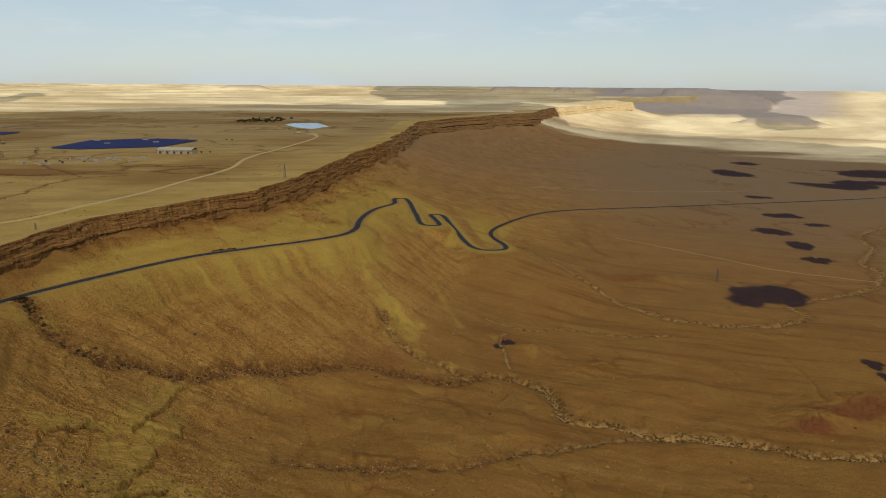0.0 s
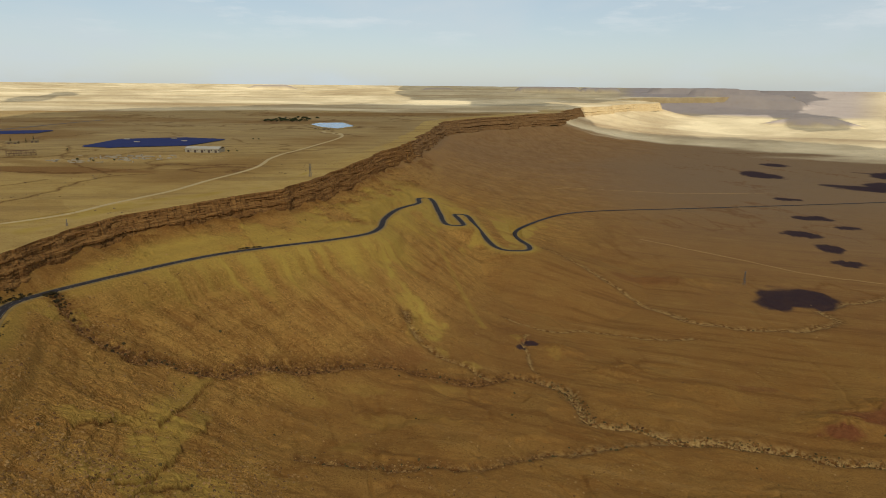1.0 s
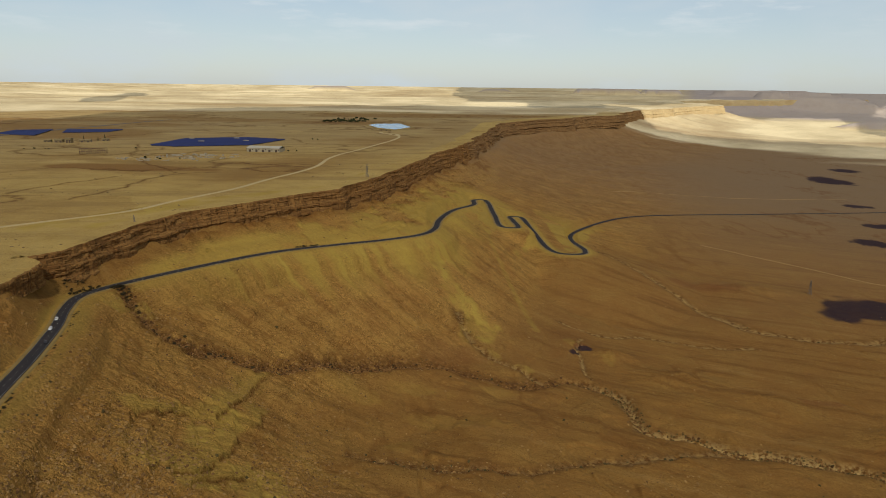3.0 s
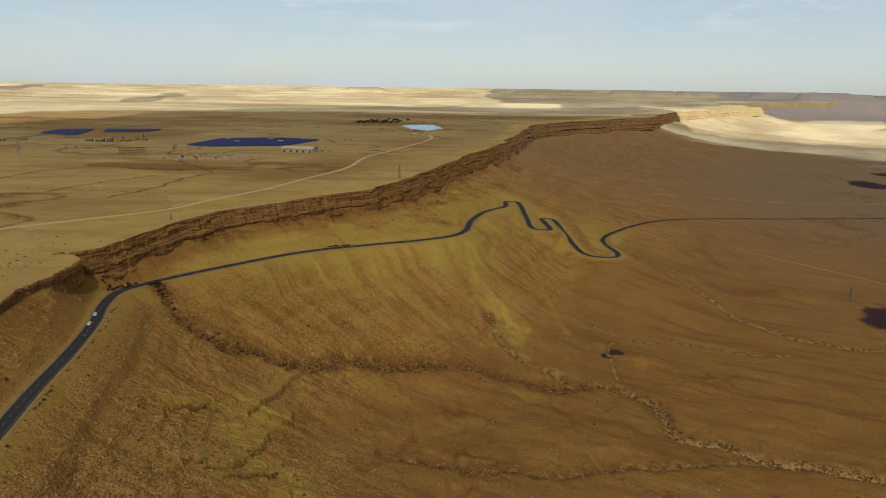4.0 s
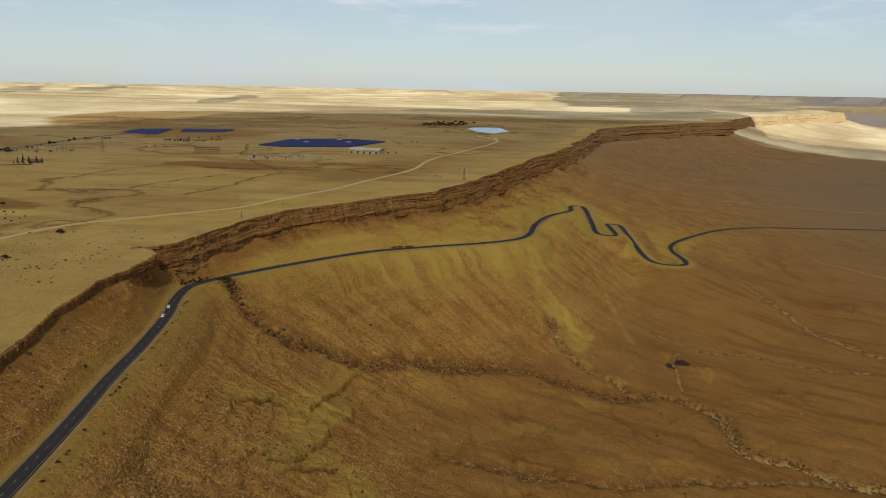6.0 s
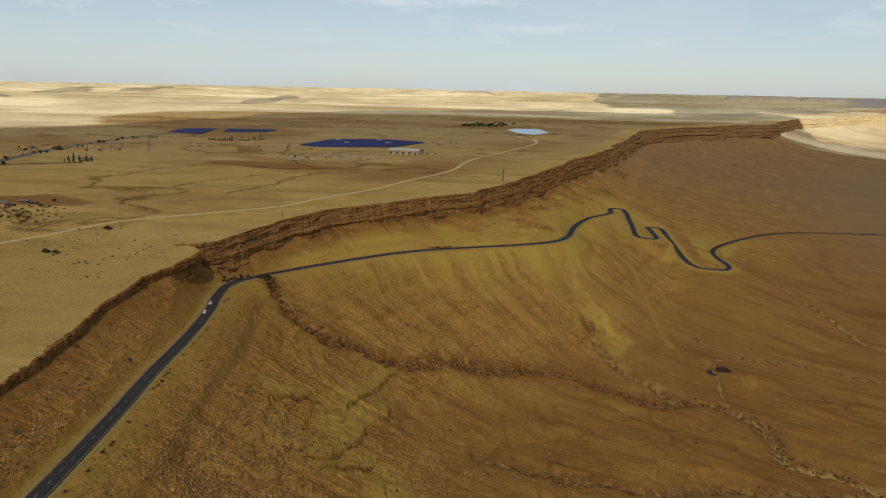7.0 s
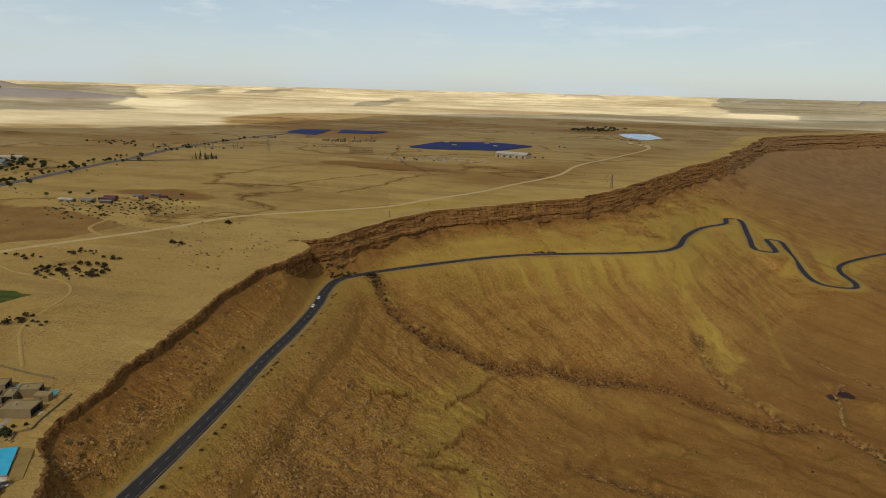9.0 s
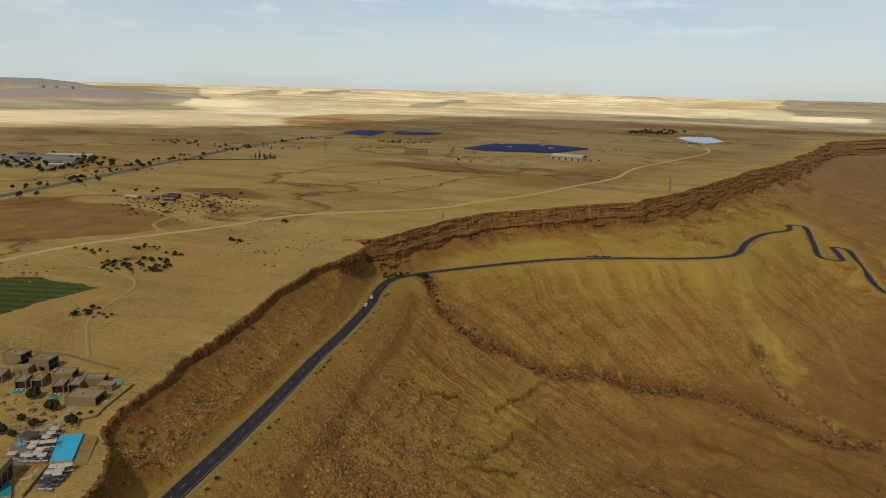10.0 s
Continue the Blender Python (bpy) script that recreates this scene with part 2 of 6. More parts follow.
def land(x, y):
    """Height of the ground, and what lies on it: a dict of masks."""
    x, y = np.asarray(x, float), np.asarray(y, float)
    r = np.hypot(x, y)
    wx, wy = rim_wander(x, y), rim_wander(x + 977, y - 431)
    qx, qy = x - wx, y - wy
    s, u, index = line_distance(qx, qy, RIM_LINE)
    top = inside(qx, qy, PLATEAU)
    B, zb, C, soft = bench(index)
    zp = plateau_height(x, y, s)
    # crater side
    floor = crater_floor(x, y)
    fall = np.maximum(zb - floor, 5.0)
    width = fall / 0.62 * (1 + 1.6 * soft)
    t = np.clip((s - B) / width, 0, None)
    steep = np.where(t < 0.75, 1 - t, 0.25 * np.exp(-(t - 0.75) / 0.25))
    prof = steep * (1 - soft) + np.exp(-1.5 * t) * soft
    zc = np.where(s < B, -C - (-C - zb) * np.clip(s / B, 0, 1) ** 0.92, floor + fall * prof)
    slope = ramp01(s, 4, 30) * ramp01(prof, 0.03, 0.3) * (s > 2)
    # gullies that run straight down the slope, and ledges of harder beds
    lean = u + 5 * grain(x / 45, y / 45, 77)
    streak = np.abs(fbm(lean / 21 + 0.5 * grain(x / 70, y / 70, 78), s / 160, 1.0, 3, 31))
    zc = zc - slope * (1 + 0.9 * ramp01(r, 700, 2500)) * (2.6 * (1 - streak) ** 5 - 0.6) * ramp01(s, B, B + 60) * ramp01(fbm(x, y, 90, 2, 30), -0.5, 0.3)
    rill = 1 - np.abs(fbm(lean / 6.5, s / 120, 1.0, 2, 32))
    zc = zc - slope * 0.5 * rill ** 5 * ramp01(s, B, B + 40) * (1 - ramp01(r, 900, 1600))
    zc = zc + slope * (1.3 * fbm(x, y, 34, 4, 33) + 0.8 * (np.abs(fbm(x, y, 15, 4, 34, 0.6)) - 0.2))
    # the floor: low swells cut by rills that run together towards the stream bed
    thread = np.abs(fbm(x * 0.8 + y * 0.25 + 14 * grain(x / 60, y / 60, 76), y * 0.2 - x * 0.06, 44, 3, 79))
    zc = zc + (1 - slope) * ramp01(s, 60, 200) * (1.2 * fbm(x, y, 60, 4, 36) - 1.5 * np.clip(1 - 15 * thread, 0, 1) * ramp01(fbm(x, y, 120, 2, 75), -0.2, 0.3))
    # cones of scree lean against the cliff between its buttresses
    zc = zc + (1 - ramp01(s, 0, 0.45 * B + 4)) * C * (0.34 * fbm(u / 30, 0 * u, 1.0, 3, 29) - 0.04) * ramp01(index, 18.5, 19.5)
    thick = 6.5 + 12 * ramp01(r, 1200, 2600)
    bed = (zc / thick + 0.35 * fbm(x, y, 70, 3, 35)) % 1.0
    zc = zc + slope * np.maximum(1 - ramp01(s, B + 20, B + 120), ramp01(r, 1100, 1700)) * 0.26 * thick * ramp01(fbm(x, y, 120, 3, 44), -0.4, 0.2) * (ramp01(bed, 0.0, 0.3) - bed)
    # broken beds crop out of the scree below the tall cliff
    bare = ramp01(fbm(u / 11, s / 5 + 0.6 * grain(u / 20, 0 * u, 24), 1.0, 4, 25, 0.6) + 0.5 * grain(u / 70, s / 40, 23), 0.12, 0.4) * ramp01(s, 3, 8) * (1 - ramp01(s, 0.75 * B, 0.95 * B + 5)) * ramp01(index, 19.5, 21) * (1 - ramp01(index, 31, 33))
    zc = zc + 2.6 * bare
    crumb = ramp01(s, 3, 9) * (1 - ramp01(s, B - 6, B + 2)) * (1 - ramp01(index, 18, 19))
    shelf = (s / 9.0 + 0.8 * fbm(x, y, 26, 3, 54)) % 1.0
    zc = zc + crumb * (1.9 * fbm(x, y, 18, 4, 37) + 0.9 * np.abs(fbm(x, y, 7, 3, 38)) - 1.6 * (1 - np.abs(fbm(u / 13, s / 90, 1.0, 2, 28))) ** 4 + 2.6 * (shelf - ramp01(shelf, 0.75, 1.0)) * ramp01(fbm(x, y, 30, 2, 59), -0.2, 0.3))
    # rubble
    zc = zc + (0.25 + 0.75 * slope) * ramp01(s, 3, 8) * (1 - ramp01(r, 650, 1100)) * (np.abs(fbm(x, y, 3.4, 2, 39)) * 1.5 + 0.35 * grain(x / 9, y / 9, 40)) * ramp01(fbm(x, y, 40, 3, 48), -0.1, 0.4)
    # low knolls between the road and the stream bed
    knoll = ramp01(s, 90, 170) * (1 - ramp01(r, 520, 760)) * (x < 600)
    zc = zc + knoll * (5.5 * fbm(x, y, 85, 4, 41) + 2.6 * np.abs(fbm(x, y, 34, 4, 42, 0.5)))
    # ledges of harder beds that break the lower slopes
    step = (zc / 8.0 + 0.9 * fbm(x, y, 55, 4, 49)) % 1.0
    zc = zc + ramp01(s, B + 15, B + 50) * (1 - ramp01(r, 620, 900)) * (x < 250) * ramp01(fbm(x, y, 48, 3, 50), -0.15, 0.3) * 2.6 * (ramp01(step, 0.0, 0.16) - step)
    for mx, my, ax, ay, high in MOUNDS:
        q = np.hypot((x - mx) / ax, (y - my) / ay) + 0.3 * fbm(x, y, 20, 3, 26)
        zc = zc + high * np.exp(-q * q) * (1 - 0.35 * np.clip(1 - 5 * np.abs(fbm(np.arctan2(y - my, x - mx) * 3, q, 1.0, 2, 27)), 0, 1))
    near = (r < 700) & (x > -260) & (x < -100)
    if near.any():
        px, py = x[near] + 2.2 * fbm(x[near], y[near], 14, 3, 45), y[near] + 2.2 * fbm(x[near], y[near], 14, 3, 46)
        for line in SCARPS:
            d, _, _ = line_distance(px, py, line)
            west = line_distance(px - 0.5, py, line)[0] > line_distance(px + 0.5, py, line)[0]
            zc[near] += np.where(west, 1.9 * np.exp(-d / 14.0), -1.0 * np.exp(-d / 5.0)) * (d < 60)
    # the far floor lies in low swells
    zc = zc + ramp01(r, 1200, 4000) * 9 * fbm(x, y, 1500, 4, 43) * ramp01(s, 300, 900)
    # the ground steps down a little behind the rim: the cliff's own mesh carries the edge
    edge = top & (s < setback(r))
    z = np.where(top & ~edge, zp, np.where(edge, -C - 3, zc))
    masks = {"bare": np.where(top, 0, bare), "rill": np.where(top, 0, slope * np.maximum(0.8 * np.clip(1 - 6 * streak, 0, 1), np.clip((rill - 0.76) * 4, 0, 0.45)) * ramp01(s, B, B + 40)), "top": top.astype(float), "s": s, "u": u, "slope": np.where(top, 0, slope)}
    # road: cut on the high side and filled on the low side
    fill = np.zeros(x.shape)
    dr = np.full(x.shape, 1e9)
    near = (r < 2200) & (x > -420) & (y > -200)
    if near.any():
        nx, ny, nz = x[near], y[near], z[near]
        low, high, best, zr, way = np.full(nx.shape, -1e9), np.full(nx.shape, 1e9), np.full(nx.shape, 1e18), np.zeros(nx.shape), np.zeros(nx.shape)
        run = 0.0
        for a, b in zip(ROAD_LINE[:-1], ROAD_LINE[1:]):
            v = b - a
            t = np.clip(((nx - a[0]) * v[0] + (ny - a[1]) * v[1]) / (v[0] ** 2 + v[1] ** 2), 0, 1)
            d = np.hypot(nx - a[0] - t * v[0], ny - a[1] - t * v[1])
            h = a[2] + t * v[2]
            out = np.maximum(d - 8.5, 0)
            over = np.maximum(out - 16, 0)
            ease = min(1.0, max(0.0, (run - ROAD_RUN[22]) / 200.0))
            low, high = np.maximum(low, h - (0.6 - 0.32 * ease) * out - 1.2 * (1 - ease) * over), np.minimum(high, h + 1.2 * out + 2.0 * over)
            closer = d < best
            best, zr, way = np.where(closer, d, best), np.where(closer, h, zr), np.where(closer, run + t * math.hypot(v[0], v[1]), way)
            run += math.hypot(v[0], v[1])
        ruts = 0.8 * fbm(nx, ny, 18, 3, 51) + 0.5 * fbm(u[near] / 5, s[near] / 60, 1.0, 2, 52)
        made = np.where(top[near] & (best > 9), nz, np.clip(nz, low + ruts * ramp01(best, 9, 20), np.maximum(high, low)))
        made = np.where(best < 8.5, zr - 0.25, made)
        fill[near] = made_ground(nx, ny, best, way, made < zr - 0.5, s[near], index[near])
        z[near] = made
        dr[near] = best
    masks["fill"], masks["road"] = fill, dr
    # stream beds
    bed_d = np.full(x.shape, 1e9)
    pale = np.zeros(x.shape)
    for depth, half, line, upper, lower in WADIS:
        nearby = (r < 2300) & ~top
        d, along, _ = line_distance(x[nearby] + 5 * fbm(x[nearby], y[nearby], 22, 2, 61), y[nearby] + 5 * fbm(x[nearby], y[nearby], 22, 2, 62), line)
        z[nearby] -= depth * np.exp(-(d / half) ** 2) * ramp01(dr[nearby], 8, 22)
        shows = upper + (lower - upper) * ramp01(x[nearby], 40, 110)
        pale[nearby] = np.maximum(pale[nearby], shows * np.exp(-(d / half / 1.0) ** 2))
        bed_d[nearby] = np.minimum(bed_d[nearby], d / half)
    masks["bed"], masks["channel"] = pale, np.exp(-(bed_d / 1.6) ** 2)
    masks["hill"] = np.zeros(x.shape)
    for mx, my, ax, ay, turn, height, edge in HILLS:
        c, sn = math.cos(turn), math.sin(turn)
        dx, dy = x - mx, y - my
        k = 0.22 * fbm(x, y, ax * 0.6, 4, int(abs(mx)) % 97)
        q = np.hypot((dx * c + dy * sn) / ax, (dy * c - dx * sn) / ay) + k
        lift = 1 - ramp01(q, edge, 1.0)
        z = z + height * lift
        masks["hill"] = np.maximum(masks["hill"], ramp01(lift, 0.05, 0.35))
    return z, masks


NEAR, SPAN = 2400.0, 2300.0


def draw_in(x, y, z):
    """The country past 2.4 km is drawn in towards the eye, along the lines of sight, so that it ends at 4.7 km."""
    r = np.hypot(x, y)
    k = np.where(r > NEAR, (NEAR + (r - NEAR) / (1 + (r - NEAR) / SPAN)) / np.maximum(r, 1), 1.0)
    return x * k, y * k, EYE.z + (z - EYE.z) * k
# ---- end of land ----

# ---- materials ----
def material(name, rough=0.9, metallic=0.0):
    m = bpy.data.materials.new(name)
    m.use_nodes = True
    b = m.node_tree.nodes["Principled BSDF"]
    b.inputs["Roughness"].default_value, b.inputs["Metallic"].default_value = rough, metallic
    b.inputs["Specular IOR Level"].default_value = 0.12
    return m, m.node_tree.nodes, m.node_tree.links, b


def node(nodes, kind, **values):
    n = nodes.new(kind)
    for key, value in values.items():
        n.inputs[key.replace("_", " ")].default_value = value
    return n


def noise_of(nodes, links, where, scale, detail=5.0, rough=0.6):
    n = node(nodes, "ShaderNodeTexNoise", Scale=scale, Detail=detail, Roughness=rough)
    links.new(where, n.inputs["Vector"])
    return n.outputs["Fac"]


def spread(nodes, links, value, low, high):
    n = node(nodes, "ShaderNodeMapRange")
    n.inputs["From Min"].default_value, n.inputs["From Max"].default_value = low, high
    links.new(value, n.inputs["Value"])
    return n.outputs["Result"]


def times(nodes, links, a, b):
    n = nodes.new("ShaderNodeMath")
    n.operation = "MULTIPLY"
    for k, v in enumerate((a, b)):
        if isinstance(v, (int, float)):
            n.inputs[k].default_value = v
        else:
            links.new(v, n.inputs[k])
    return n.outputs[0]


def blend(nodes, links, fac, a, b):
    n = nodes.new("ShaderNodeMixRGB")
    for key, v in (("Fac", fac), ("Color1", a), ("Color2", b)):
        if isinstance(v, (int, float)):
            n.inputs[key].default_value = v
        elif isinstance(v, tuple):
            n.inputs[key].default_value = (*v, 1)
        else:
            links.new(v, n.inputs[key])
    return n.outputs["Color"]


def bumped(nodes, links, b, height, strength, distance):
    n = node(nodes, "ShaderNodeBump", Strength=strength, Distance=distance)
    links.new(height, n.inputs["Height"])
    links.new(n.outputs["Normal"], b.inputs["Normal"])


def surface(name, one, two, size, rough=0.85, fine=None, bump=0.3, metallic=0.0, spot=None):
    """A surface of two colours in blotches of that size in metres, with finer grain and relief, each object a little different."""
    m, n, l, b = material(name, rough, metallic)
    at = n.new("ShaderNodeNewGeometry").outputs["Position"]
    big = spread(n, l, noise_of(n, l, at, 1.0 / size), 0.3, 0.7)
    col = blend(n, l, big, one, two)
    small = noise_of(n, l, at, 6.0 / size)
    col = blend(n, l, times(n, l, spread(n, l, small, 0.45, 0.75), 0.5), col, fine or tuple(0.6 * c for c in one))
    info = n.new("ShaderNodeObjectInfo")
    col = blend(n, l, times(n, l, info.outputs["Random"], 0.25), col, tuple(0.7 * c for c in two))
    l.new(col, b.inputs["Base Color"])
    bumped(n, l, b, small, bump, size * 0.06)
    return m


def ground_material():
    m, n, l, b = material("desert_ground", 1.0)
    b.inputs["Specular IOR Level"].default_value = 0.04
    at = n.new("ShaderNodeNewGeometry").outputs["Position"]
    soil, lie, haze_tint = n.new("ShaderNodeVertexColor"), n.new("ShaderNodeVertexColor"), n.new("ShaderNodeVertexColor")
    haze_tint.layer_name = "haze_tint"
    soil.layer_name, lie.layer_name = "soil", "lie"
    cs, cl = n.new("ShaderNodeSeparateColor"), n.new("ShaderNodeSeparateColor")
    l.new(soil.outputs["Color"], cs.inputs["Color"])
    l.new(lie.outputs["Color"], cl.inputs["Color"])
    huge, mid, fine = noise_of(n, l, at, 1 / 420, 6), noise_of(n, l, at, 1 / 38, 6), noise_of(n, l, at, 1 / 2.6, 6, 0.7)
    speck = node(n, "ShaderNodeTexVoronoi", Scale=0.55, Randomness=1.0)
    l.new(at, speck.inputs["Vector"])
    stones = times(n, l, spread(n, l, speck.outputs["Distance"], 0.34, 0.16), spread(n, l, mid, 0.42, 0.62))
    # plateau: pale loess with browner gravel
    top = blend(n, l, spread(n, l, huge, 0.38, 0.62), (0.43, 0.302, 0.096), (0.36, 0.24, 0.072))
    top = blend(n, l, times(n, l, spread(n, l, mid, 0.45, 0.75), 0.55), top, (0.28, 0.18, 0.055))
    # the plateau greys with distance, haze put into its colour; long streaks besides
    streak_map = node(n, "ShaderNodeMapping", Rotation=(0, 0, radians(12)), Scale=(260.0, 60.0, 60.0))
    streak_map.vector_type = "TEXTURE"
    l.new(at, streak_map.inputs["Vector"])
    streaky = noise_of(n, l, streak_map.outputs["Vector"], 1.0, 8, 0.65)
    top = blend(n, l, times(n, l, haze_tint.outputs["Color"], 0.7), top, (0.27, 0.195, 0.092))
    top = blend(n, l, times(n, l, spread(n, l, streaky, 0.5, 0.62), 0.5), top, (0.23, 0.148, 0.055))
    top = blend(n, l, times(n, l, spread(n, l, streaky, 0.42, 0.32), 0.5), top, (0.47, 0.34, 0.125))
    # crater: brown floor, redder slopes of scree
    low = blend(n, l, spread(n, l, huge, 0.35, 0.65), (0.244, 0.127, 0.032), (0.196, 0.093, 0.024))
    low = blend(n, l, times(n, l, spread(n, l, mid, 0.4, 0.7), 0.5), low, (0.28, 0.165, 0.042))
    wide = n.new("ShaderNodeVertexColor")
    wide.layer_name = "wide"
    cw = n.new("ShaderNodeSeparateColor")
    l.new(wide.outputs["Color"], cw.inputs["Color"])
    wash = node(n, "ShaderNodeMapping", Rotation=(0, 0, radians(-15)), Scale=(150.0, 15.0, 60.0))
    wash.vector_type = "TEXTURE"
    l.new(at, wash.inputs["Vector"])
    washed = noise_of(n, l, wash.outputs["Vector"], 1.0, 7, 0.62)
    low = blend(n, l, times(n, l, spread(n, l, washed, 0.52, 0.66), 0.6), low, (0.135, 0.058, 0.016))
    low = blend(n, l, times(n, l, spread(n, l, washed, 0.42, 0.3), 0.45), low, (0.32, 0.19, 0.06))
    # the crater floor greys with distance too: haze in the colour
    low = blend(n, l, haze_tint.outputs["Color"], low, (0.2, 0.133, 0.07))
    scree = blend(n, l, spread(n, l, mid, 0.35, 0.65), (0.32, 0.167, 0.042), (0.395, 0.228, 0.057))
    lay = node(n, "ShaderNodeMapping", Scale=(0.006, 0.006, 0.16))
    l.new(at, lay.inputs["Vector"])
    scree = blend(n, l, times(n, l, spread(n, l, noise_of(n, l, lay.outputs["Vector"], 1.0, 4), 0.52, 0.6), 0.18), scree, (0.13, 0.053, 0.013))
    # the scree takes the same painted haze, a little weaker
    scree = blend(n, l, times(n, l, haze_tint.outputs["Color"], 0.75), scree, (0.2, 0.125, 0.064))
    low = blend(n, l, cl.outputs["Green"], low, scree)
    # gully and rill creases painted dark as shade; bare beds are dark rock
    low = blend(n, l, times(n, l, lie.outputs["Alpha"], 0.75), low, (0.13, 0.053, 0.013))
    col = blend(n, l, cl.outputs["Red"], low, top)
    yellow = blend(n, l, spread(n, l, mid, 0.3, 0.7), (0.37, 0.26, 0.053), (0.3, 0.202, 0.042))
    col = blend(n, l, cs.outputs["Red"], col, yellow)
    col = blend(n, l, cw.outputs["Blue"], col, (0.21, 0.115, 0.035))
    # stream channels darkened: dark rubble and painted bank shade in one; scarp feet too
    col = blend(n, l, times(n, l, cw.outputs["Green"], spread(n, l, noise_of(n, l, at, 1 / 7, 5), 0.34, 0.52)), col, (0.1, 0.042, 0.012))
    col = blend(n, l, times(n, l, cs.outputs["Blue"], spread(n, l, noise_of(n, l, at, 1 / 4, 6), 0.42, 0.54)), col, (0.5, 0.35, 0.13))
    # far hills greyed and lightened: haze painted into their colour
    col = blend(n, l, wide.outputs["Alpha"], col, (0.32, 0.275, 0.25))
    # far ground painted paler, as sunlit country past the cloud's shade
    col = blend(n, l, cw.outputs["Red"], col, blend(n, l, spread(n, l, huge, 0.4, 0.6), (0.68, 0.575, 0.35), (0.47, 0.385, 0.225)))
    col = blend(n, l, cl.outputs["Blue"], col, (0.14, 0.04, 0.02))
    col = blend(n, l, cs.outputs["Green"], col, (0.035, 0.022, 0.025))
    col = blend(n, l, soil.outputs["Alpha"], col, blend(n, l, spread(n, l, streaky, 0.4, 0.6), (0.03, 0.055, 0.012), (0.05, 0.085, 0.018)))
    # rougher, stonier ground on the slopes, smoother on made ground and on the plateau
    rough = n.new("ShaderNodeMath")
    rough.operation = "MULTIPLY_ADD"
    l.new(cl.outputs["Green"], rough.inputs[0])
    rough.inputs[1].default_value, rough.inputs[2].default_value = 0.55, 0.4
    calm = n.new("ShaderNodeMath")
    calm.operation = "MULTIPLY_ADD"
    l.new(cs.outputs["Red"], calm.inputs[0])
    calm.inputs[1].default_value, calm.inputs[2].default_value = -0.75, 1.0
    level = n.new("ShaderNodeMath")
    level.operation = "MULTIPLY_ADD"
    l.new(cl.outputs["Red"], level.inputs[0])
    level.inputs[1].default_value, level.inputs[2].default_value = -0.15, 1.0
    rough = times(n, l, times(n, l, rough.outputs[0], calm.outputs[0]), level.outputs[0])
    # stone detail also flattens with distance, by the painted haze
    clear = n.new("ShaderNodeMath")
    clear.operation = "MULTIPLY_ADD"
    l.new(haze_tint.outputs["Color"], clear.inputs[0])
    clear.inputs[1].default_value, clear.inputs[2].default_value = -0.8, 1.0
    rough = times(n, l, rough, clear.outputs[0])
    patch = spread(n, l, noise_of(n, l, at, 1 / 14, 8, 0.6), 0.42, 0.75)
    col = blend(n, l, times(n, l, patch, times(n, l, rough, 0.3)), col, (0.15, 0.07, 0.018))
    col = blend(n, l, times(n, l, spread(n, l, fine, 0.5, 0.72), times(n, l, rough, 0.5)), col, (0.12, 0.055, 0.015))
    col = blend(n, l, times(n, l, spread(n, l, fine, 0.46, 0.3), times(n, l, rough, 0.35)), col, (0.46, 0.29, 0.09))
    # broken stones of two sizes, each its own tone
    rubble = None
    for scale, low_tone, high_tone, often in ((0.7, 0.6, 1.35, 0.55), (1.5, 0.45, 1.5, 0.47)):
        cell = node(n, "ShaderNodeTexVoronoi", Scale=scale, Randomness=1.0)
        l.new(at, cell.inputs["Vector"])
        tone = n.new("ShaderNodeSeparateColor")
        l.new(cell.outputs["Color"], tone.inputs["Color"])
        grey = node(n, "ShaderNodeMapRange")
        grey.inputs["To Min"].default_value, grey.inputs["To Max"].default_value = low_tone, high_tone
        l.new(tone.outputs["Red"], grey.inputs["Value"])
        shown = times(n, l, spread(n, l, noise_of(n, l, at, scale / 14, 5, 0.6), often - 0.1, often + 0.12), times(n, l, rough, 0.85))
        mul = n.new("ShaderNodeMixRGB")
        mul.blend_type = "MULTIPLY"
        l.new(shown, mul.inputs["Fac"])
        l.new(col, mul.inputs["Color1"])
        l.new(grey.outputs["Result"], mul.inputs["Color2"])
        col = mul.outputs["Color"]
        lump = times(n, l, times(n, l, cell.outputs["Distance"], shown), -1.0 * 0.7 / scale)
        if rubble is None:
            rubble = lump
        else:
            both = n.new("ShaderNodeMath")
            both.operation = "ADD"
            l.new(rubble, both.inputs[0])
            l.new(lump, both.inputs[1])
            rubble = both.outputs[0]
    col = blend(n, l, times(n, l, stones, times(n, l, calm.outputs[0], 0.6)), col, (0.085, 0.04, 0.012))
    l.new(col, b.inputs["Base Color"])
    add = n.new("ShaderNodeMath")
    add.operation = "ADD"
    l.new(fine, add.inputs[0])
    l.new(times(n, l, mid, 3.0), add.inputs[1])
    rise = n.new("ShaderNodeMath")
    rise.operation = "ADD"
    l.new(add.outputs[0], rise.inputs[0])
    l.new(rubble, rise.inputs[1])
    relief = node(n, "ShaderNodeBump", Distance=1.6)
    l.new(spread(n, l, rough, 0.1, 0.55), relief.inputs["Strength"])
    l.new(rise.outputs[0], relief.inputs["Height"])
    l.new(relief.outputs["Normal"], b.inputs["Normal"])
    return m


